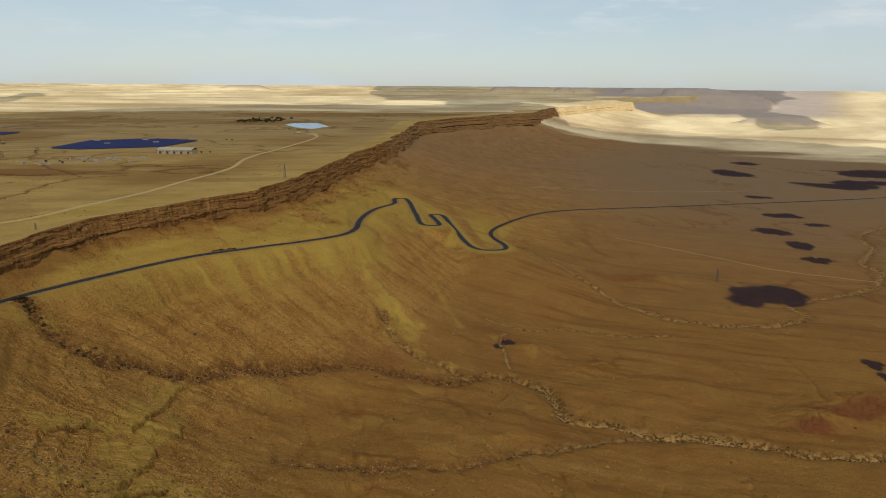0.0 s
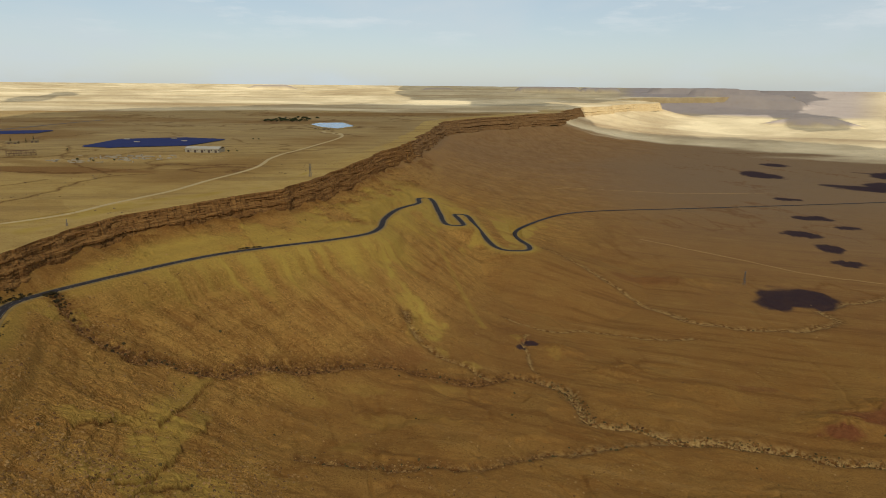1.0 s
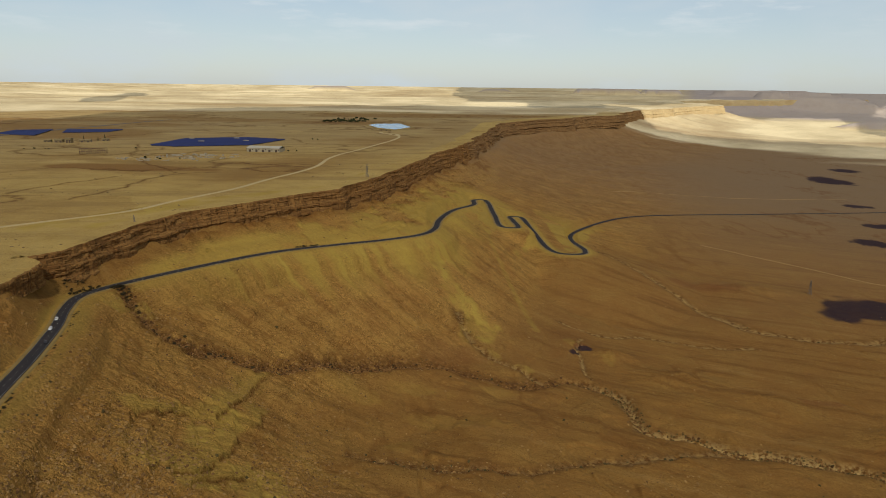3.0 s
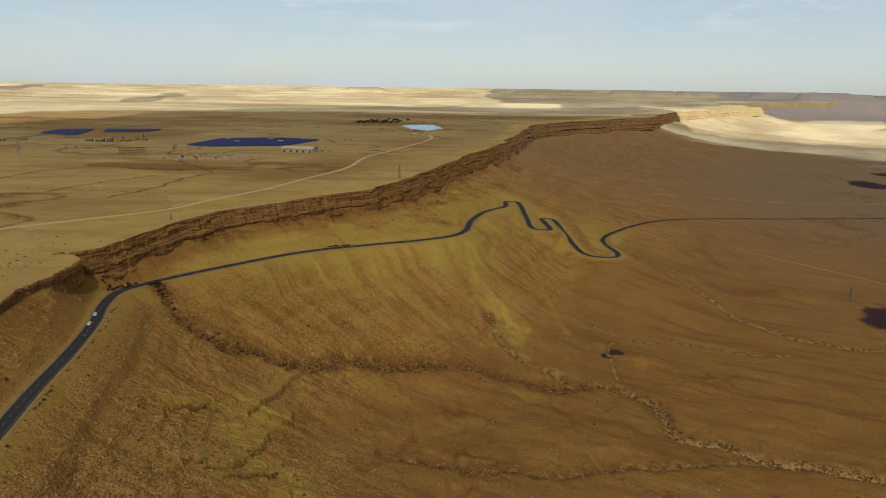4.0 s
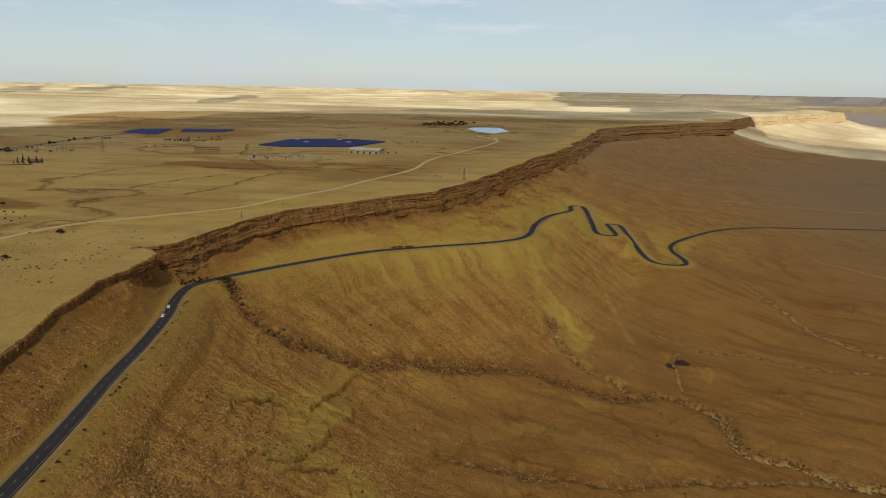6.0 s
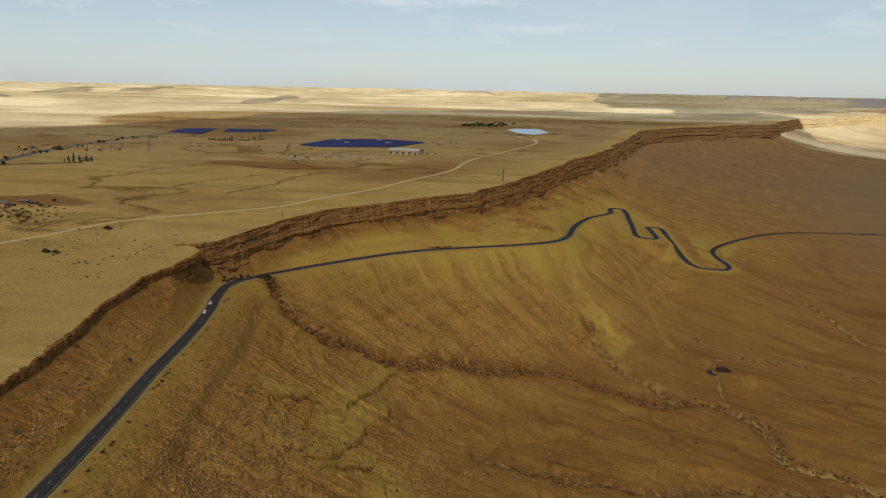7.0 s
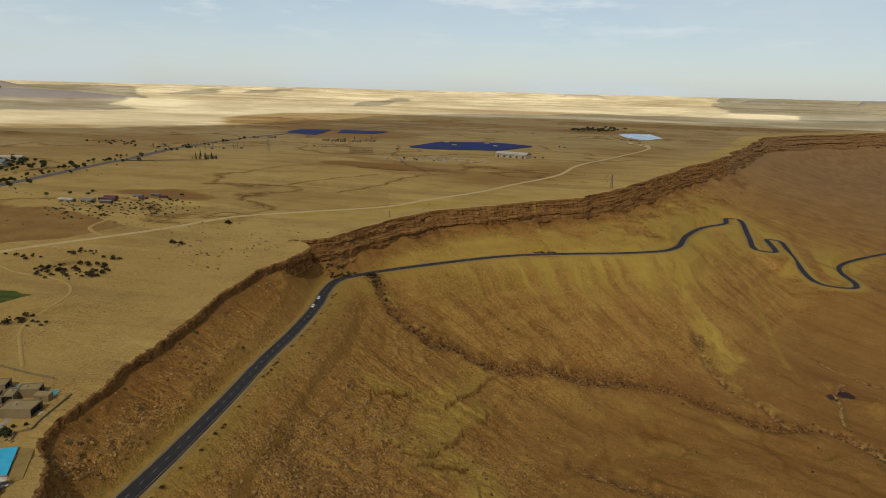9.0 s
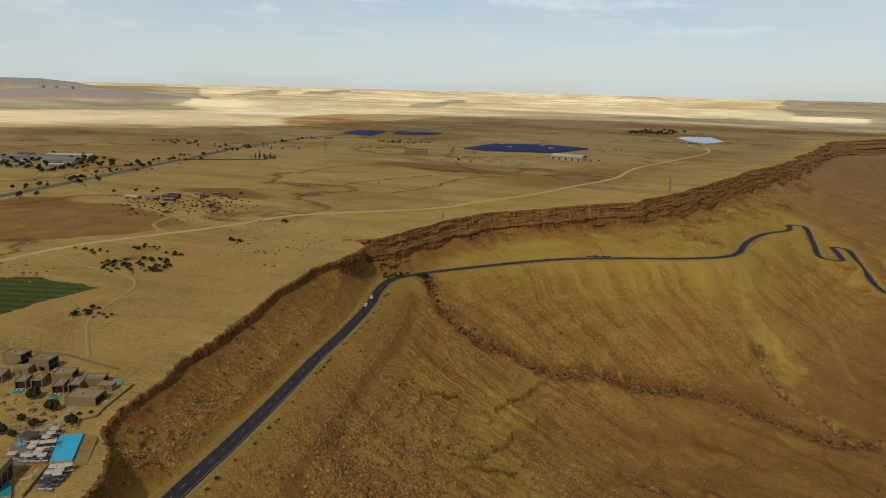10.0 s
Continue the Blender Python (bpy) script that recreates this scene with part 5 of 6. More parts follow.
# open steel frame of an unfinished hall
hall = thing("steel_frame", "open rusty steel frame of an unfinished hall", "steel frame", x=-731, y=1138, z=ground_at(-731, 1138), turn=42)
for k in range(13):
    for yy in (-4, 4):
        bm = bmesh.new()
        beam(bm, (-21 + 3.5 * k, yy, -0.3), (-21 + 3.5 * k, yy, 9), 0.55)
        part("post", bm, RUST, hall)
for yy in (-4, 4):
    for zz in (4.5, 9):
        bm = bmesh.new()
        beam(bm, (-21, yy, zz), (21, yy, zz), 0.5)
        part("rail", bm, RUST, hall)
for k in range(13):
    bm = bmesh.new()
    beam(bm, (-21 + 3.5 * k, -4, 9), (-21 + 3.5 * k, 4, 9), 0.4)
    part("rafter", bm, RUST, hall)

# bare concrete foundations and low walls of a quarry yard
yard = random.Random(5)
for k in range(60):
    t = yard.random()
    x, y = -640 + 150 * t + yard.uniform(-14, 14), 1035 + 120 * yard.random() + 30 * t
    ln, dp, tl = yard.uniform(4, 13), yard.uniform(1.5, 5), yard.uniform(0.8, 3.2)
    b = thing("block_stack", "stack of pale concrete blocks in a quarry yard", "concrete blocks", "block stacks", x, y, ground_at(x, y) - 0.3, yard.uniform(0, 180))
    part("lower_course", chamfered(-ln / 2, ln / 2, -dp / 2, dp / 2, 0, tl * 0.6, edge=0.1), CONCRETE, b)
    part("upper_course", chamfered(-ln / 2 + 0.5, ln / 2 - yard.uniform(0.3, ln / 2), -dp / 2 + 0.2, dp / 2 - 0.2, tl * 0.6, tl, edge=0.1), PLASTER, b)


# ---- pylons, masts and the switchyard ----
def pylon(x, y, tall, wide, label, arms=3, z=None):
    root = thing("pylon", label, "pylon", "pylons", x, y, ground_at(x, y) if z is None else z, 30)
    bm, n = bmesh.new(), 7
    w = lambda f: wide * (1 - 0.85 * f)
    for k in range(n):
        a, b = k / n, (k + 1) / n
        ca = [(sx * w(a) / 2, sy * w(a) / 2, a * tall - 0.2) for sx, sy in ((-1, -1), (1, -1), (1, 1), (-1, 1))]
        cb = [(sx * w(b) / 2, sy * w(b) / 2, b * tall - 0.2) for sx, sy in ((-1, -1), (1, -1), (1, 1), (-1, 1))]
        for j in range(4):
            beam(bm, ca[j], cb[j], 0.22)
            beam(bm, ca[j], cb[(j + 1) % 4], 0.13)
            beam(bm, cb[j], cb[(j + 1) % 4], 0.13)
    part("lattice", bm, STEEL, root)
    for k in range(arms):
        bm = bmesh.new()
        zz = tall * (0.68 + 0.14 * k)
        beam(bm, (-wide * 0.75, 0, zz), (wide * 0.75, 0, zz), 0.25)
        beam(bm, (-wide * 0.75, 0, zz), (0, 0, zz + 1.2), 0.15)
        beam(bm, (wide * 0.75, 0, zz), (0, 0, zz + 1.2), 0.15)
        part("crossarm", bm, STEEL, root)
    return root


pylon(-881, 1052, 23, 4.5, "tall steel lattice power pylon on the plateau")
pylon(-209, 930, 17, 3.2, "lone steel lattice pylon near the cliff edge")
pylon(-340, 579, 6.5, 1.8, "short lattice beacon near the cliff edge", 0)
pylon(395, 985, 20, 3.6, "lone steel lattice pylon on the crater floor")
pylon(-985, 900, 19, 3.5, "steel lattice power pylon by the switchyard")
for k, (x, y) in enumerate(((-980, 985), (-968, 1000), (-955, 1012), (-985, 1018), (-965, 1030), (-945, 1040), (-972, 1050), (-950, 1062), (-1000, 1000), (-935, 1020))):
    gantry = thing("gantry", "steel switchyard gantry with insulators", "gantry", "gantries", x, y, ground_at(x, y), 40 + 90 * (k % 2))
    for xx in (-6, 6):
        bm = bmesh.new()
        beam(bm, (xx, 0, -0.3), (xx, 0, 11 + k % 3), 0.45)
        part("post", bm, STEEL, gantry)
    bm = bmesh.new()
    beam(bm, (-6, 0, 10), (6, 0, 10), 0.5)
    part("crossbeam", bm, STEEL, gantry)
    for xx in (-3, 0, 3):
        bm = bmesh.new()
        cone(bm, xx, 0, 8.4, 9.8, 0.2, 0.2, 6)
        part("insulator", bm, CONCRETE, gantry)
for x, y in ((-960, 1020), (-975, 1005), (-945, 1050)):
    tr = thing("transformer", "grey transformer box in the switchyard", "transformer", "transformers", x, y, ground_at(x, y), 40)
    part("tank", chamfered(-2.5, 2.5, -1.5, 1.5, 0, 3.4), STEEL, tr)
    for yy in (-1.9, 1.9):
        part("radiator", boxes(*[(-2 + k, -1.7 + k, yy - 0.25, yy + 0.25, 0.6, 3.0) for k in range(5)]), STEEL, tr)

# domes and a mast on the far hill
for x, y in ((-4739, 2792), (-4700, 2858), (-4650, 2939)):
    px, py, pz = [float(v[0]) for v in draw_in(np.array([x]), np.array([y]), np.array([ground_at(x, y)]))]
    dome = thing("observatory", "small domed observatory on a far hill", "observatory", "observatories", px, py, pz - 1, 0)
    bm = bmesh.new()
    cone(bm, 0, 0, 0, 5, 7, 7, 14)
    part("drum", bm, PLASTER, dome)
    bm = bmesh.new()
    bmesh.ops.create_uvsphere(bm, u_segments=14, v_segments=8, radius=6.8)
    bmesh.ops.delete(bm, geom=[v for v in bm.verts if v.co.z < -0.1], context="VERTS")
    bmesh.ops.translate(bm, verts=bm.verts, vec=(0, 0, 5))
    part("dome", bm, STEEL, dome)

# ---- hotel on the rim ----
def villa(x, y, turn, wide, deep, tall, label, pool_deep=3.0, storeys=1):
    """x, y: the middle of the glazed front, which looks along -y before the turn."""
    root = thing("villa", label, "villa", "rim villas", x, y, ground_at(x, y) - 0.15, turn)
    a = wide / 2
    for run in ((-a, -a + 0.35, 0, deep, 0, tall), (a - 0.35, a, 0, deep, 0, tall), (-a + 0.35, a - 0.35, deep - 0.35, deep, 0, tall)):
        part("wall", boxes(run), STONE_WALL, root)
    part("roof", chamfered(-a + 0.36, a - 0.36, 0.3, deep - 0.36, tall - 0.5, tall - 0.15), ROOF_GRAVEL, root)
    part("parapet", boxes((-a - 0.05, a + 0.05, -0.05, 0.3, tall - 0.3, tall + 0.15), (-a - 0.05, -a + 0.36, 0.3, deep, tall, tall + 0.15), (a - 0.36, a + 0.05, 0.3, deep, tall, tall + 0.15), (-a + 0.36, a - 0.36, deep - 0.36, deep + 0.05, tall, tall + 0.15)), STONE_WALL, root)
    for s in range(storeys):
        z = s * (tall / storeys)
        part("glass_front", boxes((-a + 0.36, a - 0.36, 0.9, 0.98, z + 0.1, z + tall / storeys - 0.55)), DARK_GLASS, root)
        part("floor", boxes((-a + 0.36, a - 0.36, -0.1, deep - 0.36, z, z + 0.12)), DECKING, root)
    for k in range(4):
        c = -a + 0.5 + (wide - 1.0) * k / 3
        part("mullion", boxes((c - 0.06, c + 0.06, 0.8, 0.9, 0.1, tall - 0.5)), DARK_WOOD, root)
    terrace = part("terrace", boxes((-a, a, -2.2, 0, 0, 0.2)), DECKING, root)
    basin = part("plunge_pool", boxes((-a, a, -2.2 - pool_deep, -2.21, 0, 0.12), (-a, -a + 0.3, -2.2 - pool_deep, -2.21, 0.12, 0.3), (a - 0.3, a, -2.2 - pool_deep, -2.21, 0.12, 0.3), (-a + 0.3, a - 0.3, -2.2 - pool_deep, -1.9 - pool_deep, 0.12, 0.3)), CONCRETE, root)
    part("pool_water", boxes((-a + 0.31, a - 0.31, -1.89 - pool_deep, -2.22, 0.12, 0.24)), PLUNGE_WATER, basin, "green-blue plunge pool water")
    for c in (-0.8, 0.8):
        part("seat_pad", chamfered(c - 0.3, c + 0.3, -1.7, -0.2, 0.2, 0.5), CUSHION, root, "white terrace lounger")
    part("roof_vent", chamfered(-0.5, 0.5, deep * 0.6, deep * 0.6 + 0.9, tall - 0.14, tall + 0.5), CONCRETE, root)
    return root


for x, y, turn, w, d, t in ((-275.4, 141.4, 39, 4.3, 7.2, 3.5), (-271.2, 145.5, 39, 4.3, 7.2, 3.5), (-259.4, 147.0, 39, 4.4, 7.4, 3.5), (-255.2, 151.0, 39, 4.4, 7.2, 3.5), (-288.6, 139.0, 40, 5.0, 8.0, 3.5)):
    villa(x, y, turn, w, d, t, "flat-roofed stone villa with dark glass front and plunge pool")
for x, y, turn, w, d, t, st in ((-268, 160, 128, 7.2, 8.0, 3.4, 1), (-253, 163.5, 128, 6.2, 8.0, 3.4, 1), (-238.5, 151.5, 118, 8.5, 12.0, 3.6, 1)):
    villa(x, y, turn, w, d, t, "long flat-roofed stone villa with shaded terrace and pool", 3.6, st)
for x, y, turn, w, d, t in ((-299, 157.5, 110, 6.5, 9, 5.2), (-284, 160.5, 112, 6.5, 9, 5.2)):
    villa(x, y, turn, w, d, t, "two-storey stone villa with a flat gravel roof", 1.6, 2)


def small_box(name, x, y, z0, wide, deep, tall, turn, wall, top, label, category):
    root = thing(name, label, category, "", x, y, ground_at(x, y) + z0, turn)
    part("shell", chamfered(-wide / 2, wide / 2, -deep / 2, deep / 2, 0, tall), wall, root)
    part("roof", chamfered(-wide / 2 - 0.15, wide / 2 + 0.15, -deep / 2 - 0.15, deep / 2 + 0.15, tall, tall + 0.25), top, root)
    part("door", boxes((-0.5, 0.5, -deep / 2 - 0.06, -deep / 2, 0, 2.1)), DARK_WOOD, root)
    return root


small_box("service_house", -290, 151, -0.1, 6.0, 4.5, 3.0, 35, STONE_WALL, ROOF_GRAVEL, "low stone service house with gravel roof", "service house")
small_box("service_house", -247, 160, -0.1, 5.5, 4.0, 2.8, 30, STONE_WALL, ROOF_GRAVEL, "low stone annexe between two villas", "service house")
# the corner of the main hotel building
wing = thing("hotel_wing", "corner of the stone hotel building with flat roof", "hotel", "", -216, 96, ground_at(-225, 100) - 0.2, 38)
part("shell", boxes((-14, 7.5, -7.0, 5.5, 0, 6.0)), STONE_WALL, wing)
part("roof", chamfered(-13.7, 7.2, -6.7, 5.2, 6.0, 6.25), ROOF_GRAVEL, wing)
part("parapet", boxes((-14, 7.5, 5.2, 5.5, 6.0, 6.6), (7.2, 7.5, -7, 5.2, 6.0, 6.6), (-14, 7.2, -7, -6.7, 6.0, 6.6)), STONE_WALL, wing)
for k in range(3):
    part("glass_door", boxes((7.5, 7.56, -5.5 + 3.6 * k, -2.6 + 3.6 * k, 0.1, 4.6)), DARK_GLASS, wing)


def pool(corners, name, label, mat, coping=0.6):
    m = np.mean(np.array(corners), axis=0)
    z = ground_at(*m)
    root = thing(name, label, "swimming pool", "", 0, 0, z)
    out = [(m[0] + (x - m[0]) * 1.0 + coping * np.sign(x - m[0]), m[1] + (y - m[1]) + coping * np.sign(y - m[1])) for x, y in corners]
    n = len(corners)
    v = [(x, y, h) for h, ring in ((-0.5, out), (0.95, out), (0.95, corners), (-0.1, corners)) for x, y in ring]
    mesh_object("coping", v, [(r * n + k, r * n + (k + 1) % n, (r + 1) * n + (k + 1) % n, (r + 1) * n + k) for r in range(3) for k in range(n)], CONCRETE, False, root)
    part("water", slab(corners, -0.2, 0.85), mat, root, "bright turquoise water")
    return root


pool([(-224.8, 126.5), (-211.4, 114.8), (-205.7, 119.0), (-219.6, 131.9)], "swimming_pool", "large bright turquoise rectangular swimming pool on the rim", POOL_WATER, 0.35)
pool([(-231.6, 115.4), (-229.2, 114.8), (-228.6, 117.0), (-231.0, 117.8)], "whirlpool", "small turquoise whirlpool in the sun deck", POOL_WATER, 0.3)
pool([(-211.6, 98.6), (-204.3, 94.0), (-201.6, 97.6), (-209.0, 101.6)], "dark_pool", "dark blue pool beside the hotel building", PLUNGE_WATER, 0.3)
for corners, label in (([(-238, 119), (-222, 106.5), (-211.8, 114.4), (-225.3, 126.4), (-231, 129)], "grey timber sun deck beside the swimming pool"),
                       ([(-210.6, 113.6), (-199.8, 103.6), (-195.4, 105.6), (-202.2, 117.6)], "lower grey timber sun deck"),
                       ([(-219.2, 132.4), (-205.2, 119.2), (-201.5, 117.9), (-200.5, 120.5), (-214.5, 134.0)], "narrow paved terrace along the pool")):
    m = np.mean(np.array(corners), axis=0)
    deck = thing("sun_deck", label, "deck", "", 0, 0, ground_at(*m))
    part("platform", slab(corners, -0.6, 0.4), VERGE if "paved" in label else DECKING, deck)


def parasol(x, y, turn, label, mat, size=2.7):
    root = thing("parasol", label, "parasol", "pool parasols", x, y, ground_at(x, y) + 0.4, turn)
    bm = bmesh.new()
    cone(bm, 0, 0, 0, 2.4, 0.05, 0.05, 6)
    part("pole", bm, STEEL, root)
    bm, h = bmesh.new(), size / 2
    for lift in (0.0, 0.06):
        v = [bm.verts.new((sx * h, sy * h, 2.25 + lift)) for sx, sy in ((-1, -1), (1, -1), (1, 1), (-1, 1))]
        tip = bm.verts.new((0, 0, 2.6 + lift))
        for k in range(4):
            bm.faces.new((v[k], v[(k + 1) % 4], tip))
    part("canopy", bm, mat, root)
    part("foot", chamfered(-0.35, 0.35, -0.35, 0.35, 0, 0.1), CONCRETE, root)
    return root


def lounger(x, y, turn):
    root = thing("sun_lounger", "white cushioned sun lounger by the pool", "sun lounger", "pool loungers", x, y, ground_at(x, y) + 0.4, turn)
    part("mattress", chamfered(-0.35, 0.35, -0.95, 0.45, 0.3, 0.42, edge=0.04), CUSHION, root)
    back = part("backrest", chamfered(-0.35, 0.35, 0, 0.65, 0, 0.1, edge=0.04), CUSHION, root)
    back.matrix_local = pose(0, 0.45, 0.34, 40, 0, 0)
    for sx in (-0.3, 0.3):
        for sy in (-0.8, 0.4):
            part("leg", boxes((sx - 0.03, sx + 0.03, sy - 0.03, sy + 0.03, 0, 0.3)), DARK_WOOD, root)
    return root


PARASOLS = [(-229.2, 119.4), (-225.8, 124.3), (-228, 126.7), (-223.8, 117.5), (-221.5, 119.3), (-224.5, 121.9), (-219.9, 121.2), (-222.1, 115.6), (-218.0, 115.9),
            (-216.3, 114.1), (-213.8, 114.1), (-222.7, 109.6), (-218.4, 111.3), (-216.9, 111.8), (-204.3, 112.1), (-202.2, 113.8), (-202.0, 109.4),
            (-199.1, 110.2), (-200.9, 112.0), (-201.6, 115.0)]
for k, (x, y) in enumerate(PARASOLS):
    parasol(x, y, 42 + (k * 37) % 14, "square pale canvas parasol on the sun deck", CANVAS)
    for s in (-1.1, 1.1):
        lounger(x + s * 0.75, y + s * 0.66 - 0.5, 132 + (k * 29) % 12)
for x, y in ((-198.9, 106.9), (-197.6, 108.4), (-198.6, 104.8), (-196.7, 106.1)):
    parasol(x, y, 40, "dark canvas parasol over a white daybed", DARK_CANVAS, 2.2)
    lounger(x + 0.7, y - 0.5, 130)
kiosk = thing("pool_pavilion", "dark timber pavilion beside the whirlpool", "pavilion", "", -229.6, 119.2, ground_at(-229, 119) + 0.4, 40)
for sx in (-2.2, 2.2):
    for sy in (-1.6, 1.6):
        part("post", boxes((sx - 0.1, sx + 0.1, sy - 0.1, sy + 0.1, 0, 2.6)), DARK_WOOD, kiosk)
part("roof", chamfered(-2.6, 2.6, -2.0, 2.0, 2.6, 2.8), DARK_WOOD, kiosk)


def low_wall(points, tall, label):
    root = thing("garden_wall", label, "wall", "garden walls")
    for (ax, ay), (bx, by) in zip(points[:-1], points[1:]):
        ln, turn = math.hypot(bx - ax, by - ay), math.degrees(math.atan2(by - ay, bx - ax))
        ob = part("wall_run", boxes((0, ln, -0.2, 0.2, -0.4, tall)), STONE_WALL, root)
        ob.matrix_local = pose(ax, ay, ground_at(ax, ay), 0, 0, turn)
    return root


low_wall([(-226, 133.2), (-230.6, 138), (-228.3, 142.3), (-232.9, 149.6)], 0.9, "low stone wall along the hotel garden")
low_wall([(-232.9, 149.9), (-238, 160), (-242, 168)], 0.9, "low stone wall along the rim beside villas")
low_wall([(-199, 99.3), (-209.5, 113.3)], 1.0, "low stone wall beside the lower sun deck")
low_wall([(-326, 160.4), (-320.6, 162.5), (-292.3, 172.7), (-275.6, 173.4), (-262, 175)], 0.8, "low dry stone wall behind the villas")
ground_ribbon("hotel_path", [(-237.7, 120.4), (-236, 126), (-237, 134), (-243, 143), (-250, 155)], 1.3, 0.12, CONCRETE, "pale paved path through the hotel garden", "path", 2.0)
ground_ribbon("hotel_path", [(-218, 105), (-213, 103.6), (-208.5, 106), (-211, 111)], 0.7, 0.12, TRACK_DIRT, "curved pale gravel path by the hotel", "path", 1.5)

# ---- trees ----
plant("round dark green tree on bare hotel ground", [(-262.5, 139.5, 1.35), (-247, 137, 1.35), (-243.7, 117.3, 1.0), (-238.8, 118.2, 0.7), (-247.8, 126.6, 0.75), (-240.2, 126.4, 0.95), (-230.8, 134.4, 1.1),
       (-286, 157, 0.8), (-298, 154.0, 0.6), (-277, 153.0, 0.8), (-263, 154.5, 0.6), (-235.5, 140.5, 0.4), (-250.5, 119.5, 0.6), (-280, 145.5, 0.5), (-233, 143.5, 0.35)],
      3.2, 3.7, 11, "tree", 1300, group="hotel trees")
rng = random.Random(9)
belt = []
for k in range(60):
    f = rng.random() ** 0.8
    x, y = -770 - 175 * f, 410 + 390 * f
    side = -1 if rng.random() < 0.7 else 1
    belt.append((x + side * rng.uniform(12, 40), y - side * rng.uniform(4, 16), rng.uniform(0.3, 1.1)))
for k in range(80):
    belt.append((rng.uniform(-1150, -930), rng.uniform(540, 690), rng.uniform(0.7, 1.4)))
for k in range(26):
    f = rng.random()
    belt.append((-950 - 180 * f + rng.uniform(-16, 16), 800 + 500 * f + rng.uniform(-16, 16), rng.uniform(0.4, 1.0)))
for k in range(30):
    belt.append((-1010 - rng.uniform(0, 260), 985 + rng.uniform(-35, 35), rng.uniform(0.4, 0.9)))
plant("dark green roadside tree on the dry plateau", belt, 6.5, 6.5, 12, "tree", 420, group="roadside trees")
plant("dark cypress in a clump beside a house", [(-862, 852, 0.9), (-856, 856, 1.2), (-850, 860, 1.0), (-845, 856, 0.9), (-840, 864, 1.1), (-834, 868, 0.8), (-868, 850, .5), (-938, 1350, .9), (-925, 1352, .7), (-900, 1372, 1.0), (-872, 1402, 1.1), (-880, 1390, .8), (-948, 1340, .6)],
      11, 4.5, 13, "cypress", 420, True, group="cypresses")
woods = [(-655 + 130 * rng.random(), 2275 + 260 * rng.random() ** 2, rng.uniform(0.8, 1.4)) for _ in range(60)]
plant("dark scrub tree in a grove by the reservoir", woods, 7, 9, 14, "tree", 220, group="reservoir grove")
odd = [(-456, 1539), (-470, 1545), (-875, 1187), (-860, 1195), (-890, 1180), (-850, 1190), (-715, 1245), (-505, 1262), (-512, 1270), (-498, 1280), (-425, 1248), (-412, 1255), (-378, 1930), (-395, 1938), (-410, 1942), (-362, 1900),
       (-600, 1070), (-585, 1080), (-570, 1060), (-545, 1075), (-690, 500), (-680, 520), (-575, 470), (-590, 458), (-700, 480), (-668, 505), (-560, 500), (-570, 525), (-585, 555)]
plant("small dark tree on the bare plateau", [(x, y, rng.uniform(0.4, 0.8)) for x, y in odd], 6, 6.5, 15, "tree", 260, group="lone trees")
scrub = []
for mx, my, ax, ay, n in ((-408, 292, 26, 22, 58), (-413, 387, 10, 5, 9), (-430, 330, 30, 10, 16), (-440, 470, 6, 4, 7), (-340, 215, 14, 10, 14), (-470, 300, 16, 8, 8)):
    for _ in range(n):
        t, q = rng.uniform(0, 6.28), rng.random() ** 0.6
        scrub.append((mx + ax * q * math.cos(t), my + ay * q * math.sin(t), rng.uniform(0.45, 1.25)))
plant("low dark desert bush on pale ground", scrub, 1.9, 3.6, 16, "bush", 130, group="plateau bushes")
yard_scrub = []
for mx, my, ax, ay, n in ((-560, 490, 50, 45, 90), (-620, 470, 40, 20, 40), (-590, 430, 50, 25, 40)):
    for _ in range(n):
        t, q = rng.uniform(0, 6.28), rng.random() ** 0.6
        yard_scrub.append((mx + ax * q * math.cos(t), my + ay * q * math.sin(t), rng.uniform(0.4, 1.0)))
plant("grey-green saltbush shrub between farm sheds", yard_scrub, 1.6, 3.2, 19, "shrub", 90, group="farm shrubs")
gully = []
for k in range(90):
    f = rng.random() ** 2.4
    p = WADIS[0][2][int(f * 34)]
    gully.append((p[0] + rng.gauss(0, 2.6), p[1] + rng.gauss(0, 2.6), rng.uniform(0.35, 0.95) * (1.15 - 0.7 * f)))
plant("dark thorny bush in the rocky gully", gully, 2.2, 4.0, 17, "bush", 130, group="gully bushes")
verge_bush = []
for k in range(60):
    at = rng.uniform(150, 520)
    p, turn = road_frame(at)
    o = rng.uniform(7.2, 9.5)
    verge_bush.append((p.x + math.sin(turn) * o, p.y - math.cos(turn) * o, rng.uniform(0.25, 0.6)))
for k in range(16):
    p, turn = road_frame(815 + rng.uniform(-14, 14))
    verge_bush.append((p.x - math.sin(turn) * rng.uniform(5.5, 8.5), p.y + math.cos(turn) * rng.uniform(5.5, 8.5), rng.uniform(0.5, 0.9)))
for k in range(30):
    verge_bush.append((-325 + rng.uniform(-6, 10), 464 + rng.uniform(-8, 18), rng.uniform(0.5, 1.1)))
plant("small dark bush on the road verge", verge_bush, 1.9, 3.4, 18, "bush", 110, group="verge bushes")


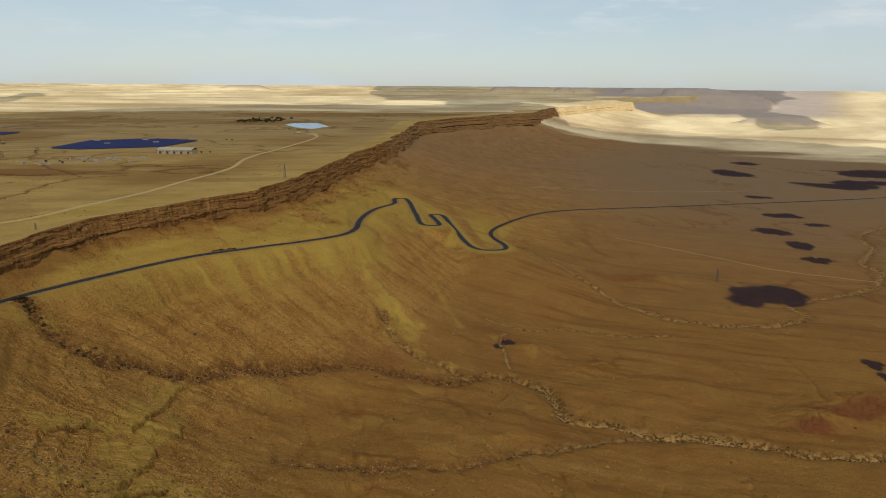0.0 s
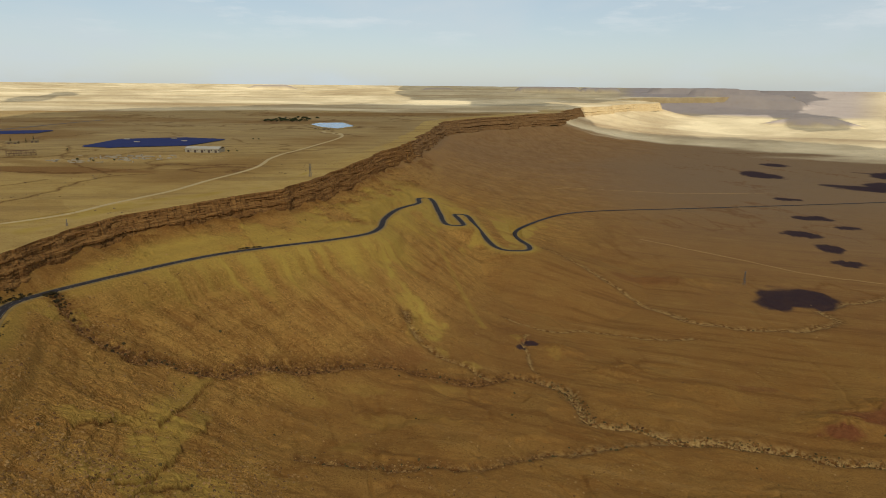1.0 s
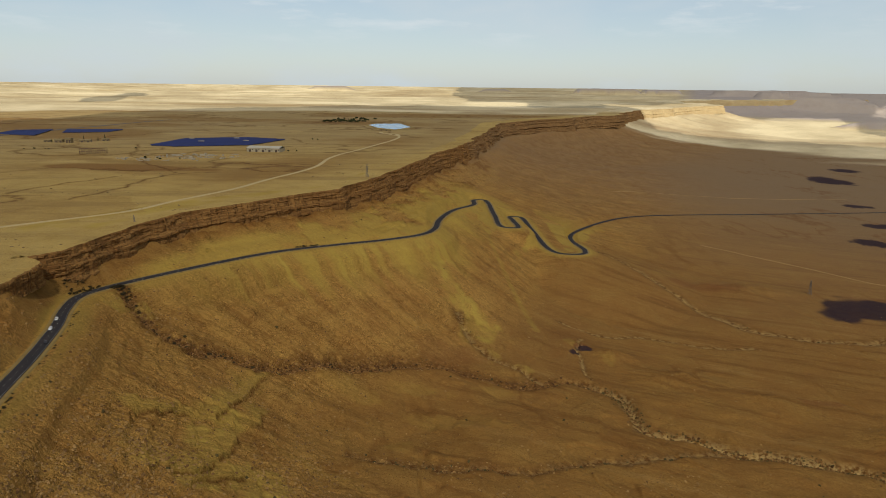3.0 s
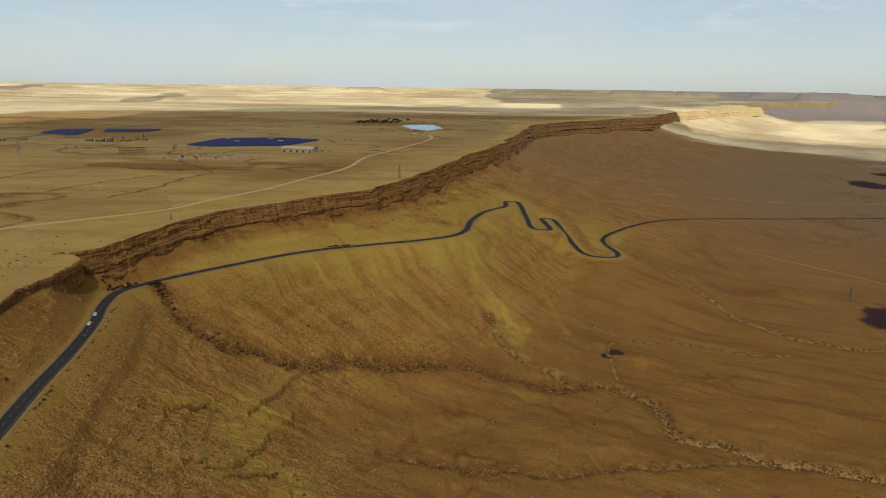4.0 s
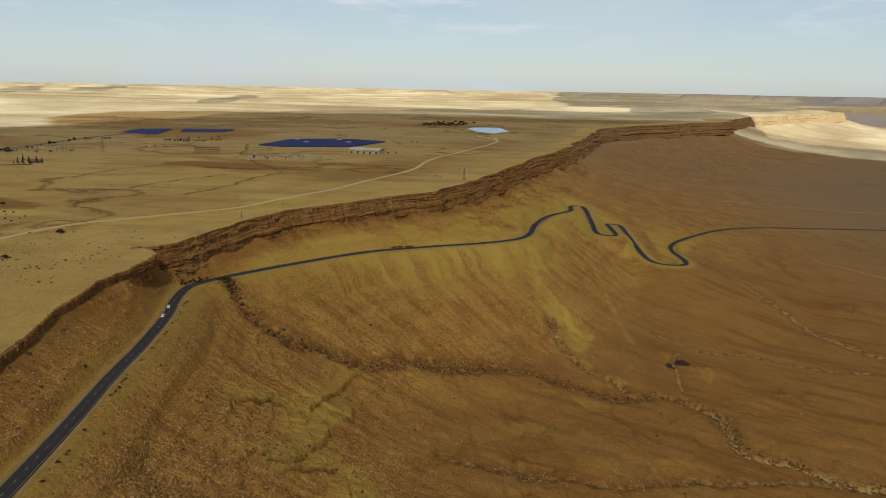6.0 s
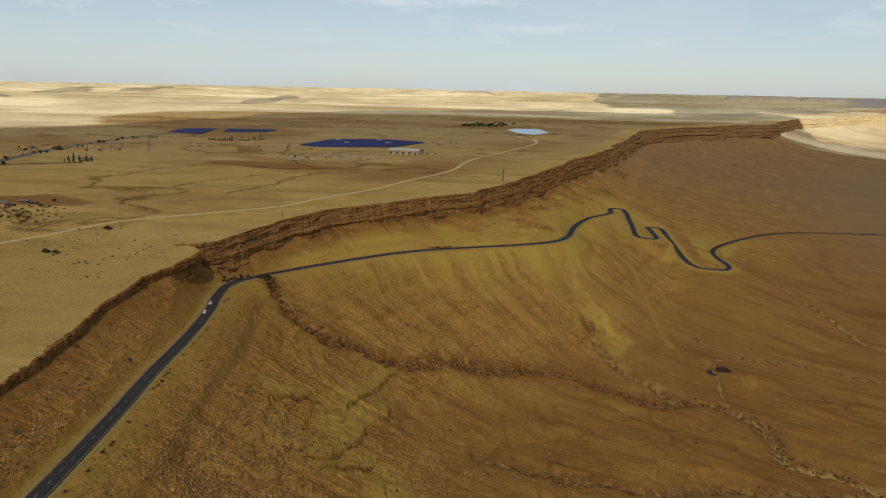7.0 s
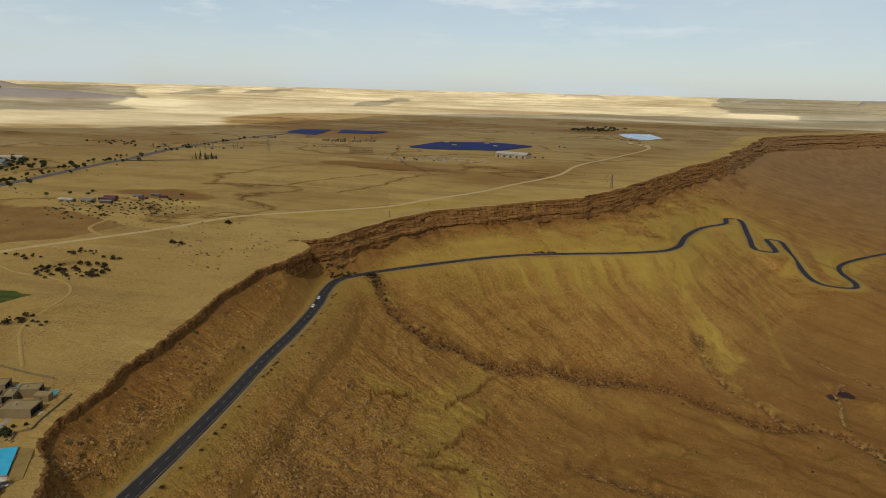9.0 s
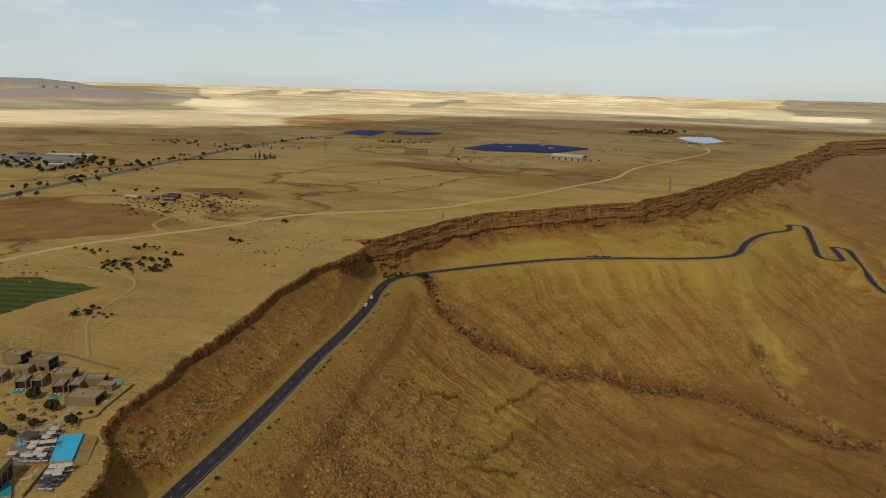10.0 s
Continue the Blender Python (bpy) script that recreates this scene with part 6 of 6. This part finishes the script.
# ---- loose stones and shrubs ----
def scatter(name, count, seed, accept, size, mat, label, category, squash=0.7, along=None):
    g = np.random.default_rng(seed)
    az, drop = np.radians(g.uniform(-64, 33.5, count)), np.radians(g.uniform(5.0, 36, count))
    r = 145 / np.tan(drop)
    x, y = r * np.sin(az), r * np.cos(az)
    if along is not None:
        # strewn beside a line instead of over the whole view
        f = g.uniform(0, len(along) - 1.001, count)
        i = f.astype(int)
        p = along[i] + (along[i + 1] - along[i]) * (f - i)[:, None] + g.normal(0, 3.4, (count, 2))
        x, y = p[:, 0], p[:, 1]
        r = np.hypot(x, y)
    z, k = land(x, y)
    ok = accept(x, y, r, k) > g.random(count)
    x, y, z, r = x[ok], y[ok], z[ok], r[ok]
    n = len(x)
    s = size[0] + (size[1] - size[0]) * g.random(n) ** 4
    base = np.array([(-1, -1, -0.7), (1, -1, -0.7), (1, 1, -0.7), (-1, 1, -0.7), (-0.7, -0.7, 0.8), (0.7, -0.7, 0.8), (0.7, 0.7, 0.8), (-0.7, 0.7, 0.8)])
    v = base[None] * g.uniform(0.55, 1.2, (n, 8, 3)) * s[:, None, None] * np.array([1, 1, squash])
    t = g.uniform(0, 6.28, n)
    c, sn = np.cos(t)[:, None], np.sin(t)[:, None]
    v = np.stack([v[..., 0] * c - v[..., 1] * sn + x[:, None], v[..., 0] * sn + v[..., 1] * c + y[:, None], v[..., 2] + (z + 0.25 * s)[:, None]], -1)
    f = np.array([(4, 5, 6, 7), (0, 1, 5, 4), (1, 2, 6, 5), (2, 3, 7, 6), (3, 0, 4, 7)])
    faces = (np.arange(n)[:, None, None] * 8 + f[None]).reshape(-1, 4)
    ob = mesh_object(name, v.reshape(-1, 3), faces, mat, smooth=False)
    return tagged(ob, label, category, kind="stuff")


def island_surface(name, one, two, rough=0.95):
    m, n, l, b = material(name, rough)
    geo = n.new("ShaderNodeNewGeometry")
    col = blend(n, l, geo.outputs["Random Per Island"], one, two)
    fine = noise_of(n, l, geo.outputs["Position"], 2.2)
    col = blend(n, l, times(n, l, spread(n, l, fine, 0.4, 0.7), 0.5), col, tuple(0.5 * c for c in two))
    l.new(col, b.inputs["Base Color"])
    bumped(n, l, b, fine, 0.5, 0.3)
    return m


scatter("boulders", 260000, 21, lambda x, y, r, k: (1 - k["top"]) * ramp01(k["road"], 10, 14) * (0.03 + 0.1 * k["slope"] * (1 - k["fill"]) + 0.7 * k["slope"] * ramp01(fbm(x, y, 44, 4, 111), 0.08, 0.4) * (1 - 0.8 * k["fill"])
        + 0.45 * (k["s"] > 4) * (k["s"] < 42) * (r < 560) * ramp01(fbm(x, y, 12, 3, 115), -0.1, 0.4) + 0.5 * k["channel"] * (1 - 0.7 * ramp01(x, 20, 90)) + 0.22 * ramp01(fbm(x, y, 34, 4, 112), 0.25, 0.5) * (r < 520)), (0.1, 0.9), island_surface("scree_stone", (0.4, 0.245, 0.085), (0.12, 0.058, 0.02)), "loose brown scree boulders on the crater slopes", "boulders")
scatter("gully_boulders", 15000, 24, lambda x, y, r, k: (1 - k["top"]) * (0.35 + 0.6 * k["channel"]) * (1 - 0.75 * ramp01(x, 30, 80)) * (k["road"] > 9), (0.15, 1.25), island_surface("gully_stone", (0.3, 0.16, 0.05), (0.07, 0.03, 0.011)), "dark tumbled boulders along the rocky gully", "boulders", along=WADIS[0][2])
scatter("wadi_shrubs", 9000, 25, lambda x, y, r, k: (1 - k["top"]) * (0.2 + 0.5 * (np.abs(k["channel"] - 0.55) < 0.3)) * ramp01(x, 30, 80), (0.2, 1.0), island_surface("wadi_scrub", (0.15, 0.1, 0.03), (0.06, 0.045, 0.015)), "dark green shrubs lining the gravel stream bed", "shrubs", 0.9, along=WADIS[0][2])
scatter("plateau_stones", 90000, 22, lambda x, y, r, k: k["top"] * (k["s"] > 8) * ramp01(fbm(x * 0.5, y, 60, 4, 113), 0.15, 0.5) * (r < 1500) * 0.6, (0.2, 1.1), island_surface("plateau_stone", (0.3, 0.22, 0.1), (0.14, 0.09, 0.04)), "loose stones on the bare plateau", "stones")
scatter("desert_shrubs", 120000, 23, lambda x, y, r, k: (1 - k["top"]) * ramp01(k["road"], 10, 14) * (0.16 * k["channel"] * (k["channel"] > 0.25) * (1 - 0.3 * ramp01(x, 20, 90)) + 0.012 * ramp01(fbm(x, y, 80, 3, 114), -0.1, 0.4)), (0.3, 1.3), island_surface("dry_scrub", (0.11, 0.08, 0.028), (0.055, 0.044, 0.016)), "scattered dry desert shrubs in the stream beds", "shrubs", 0.8)
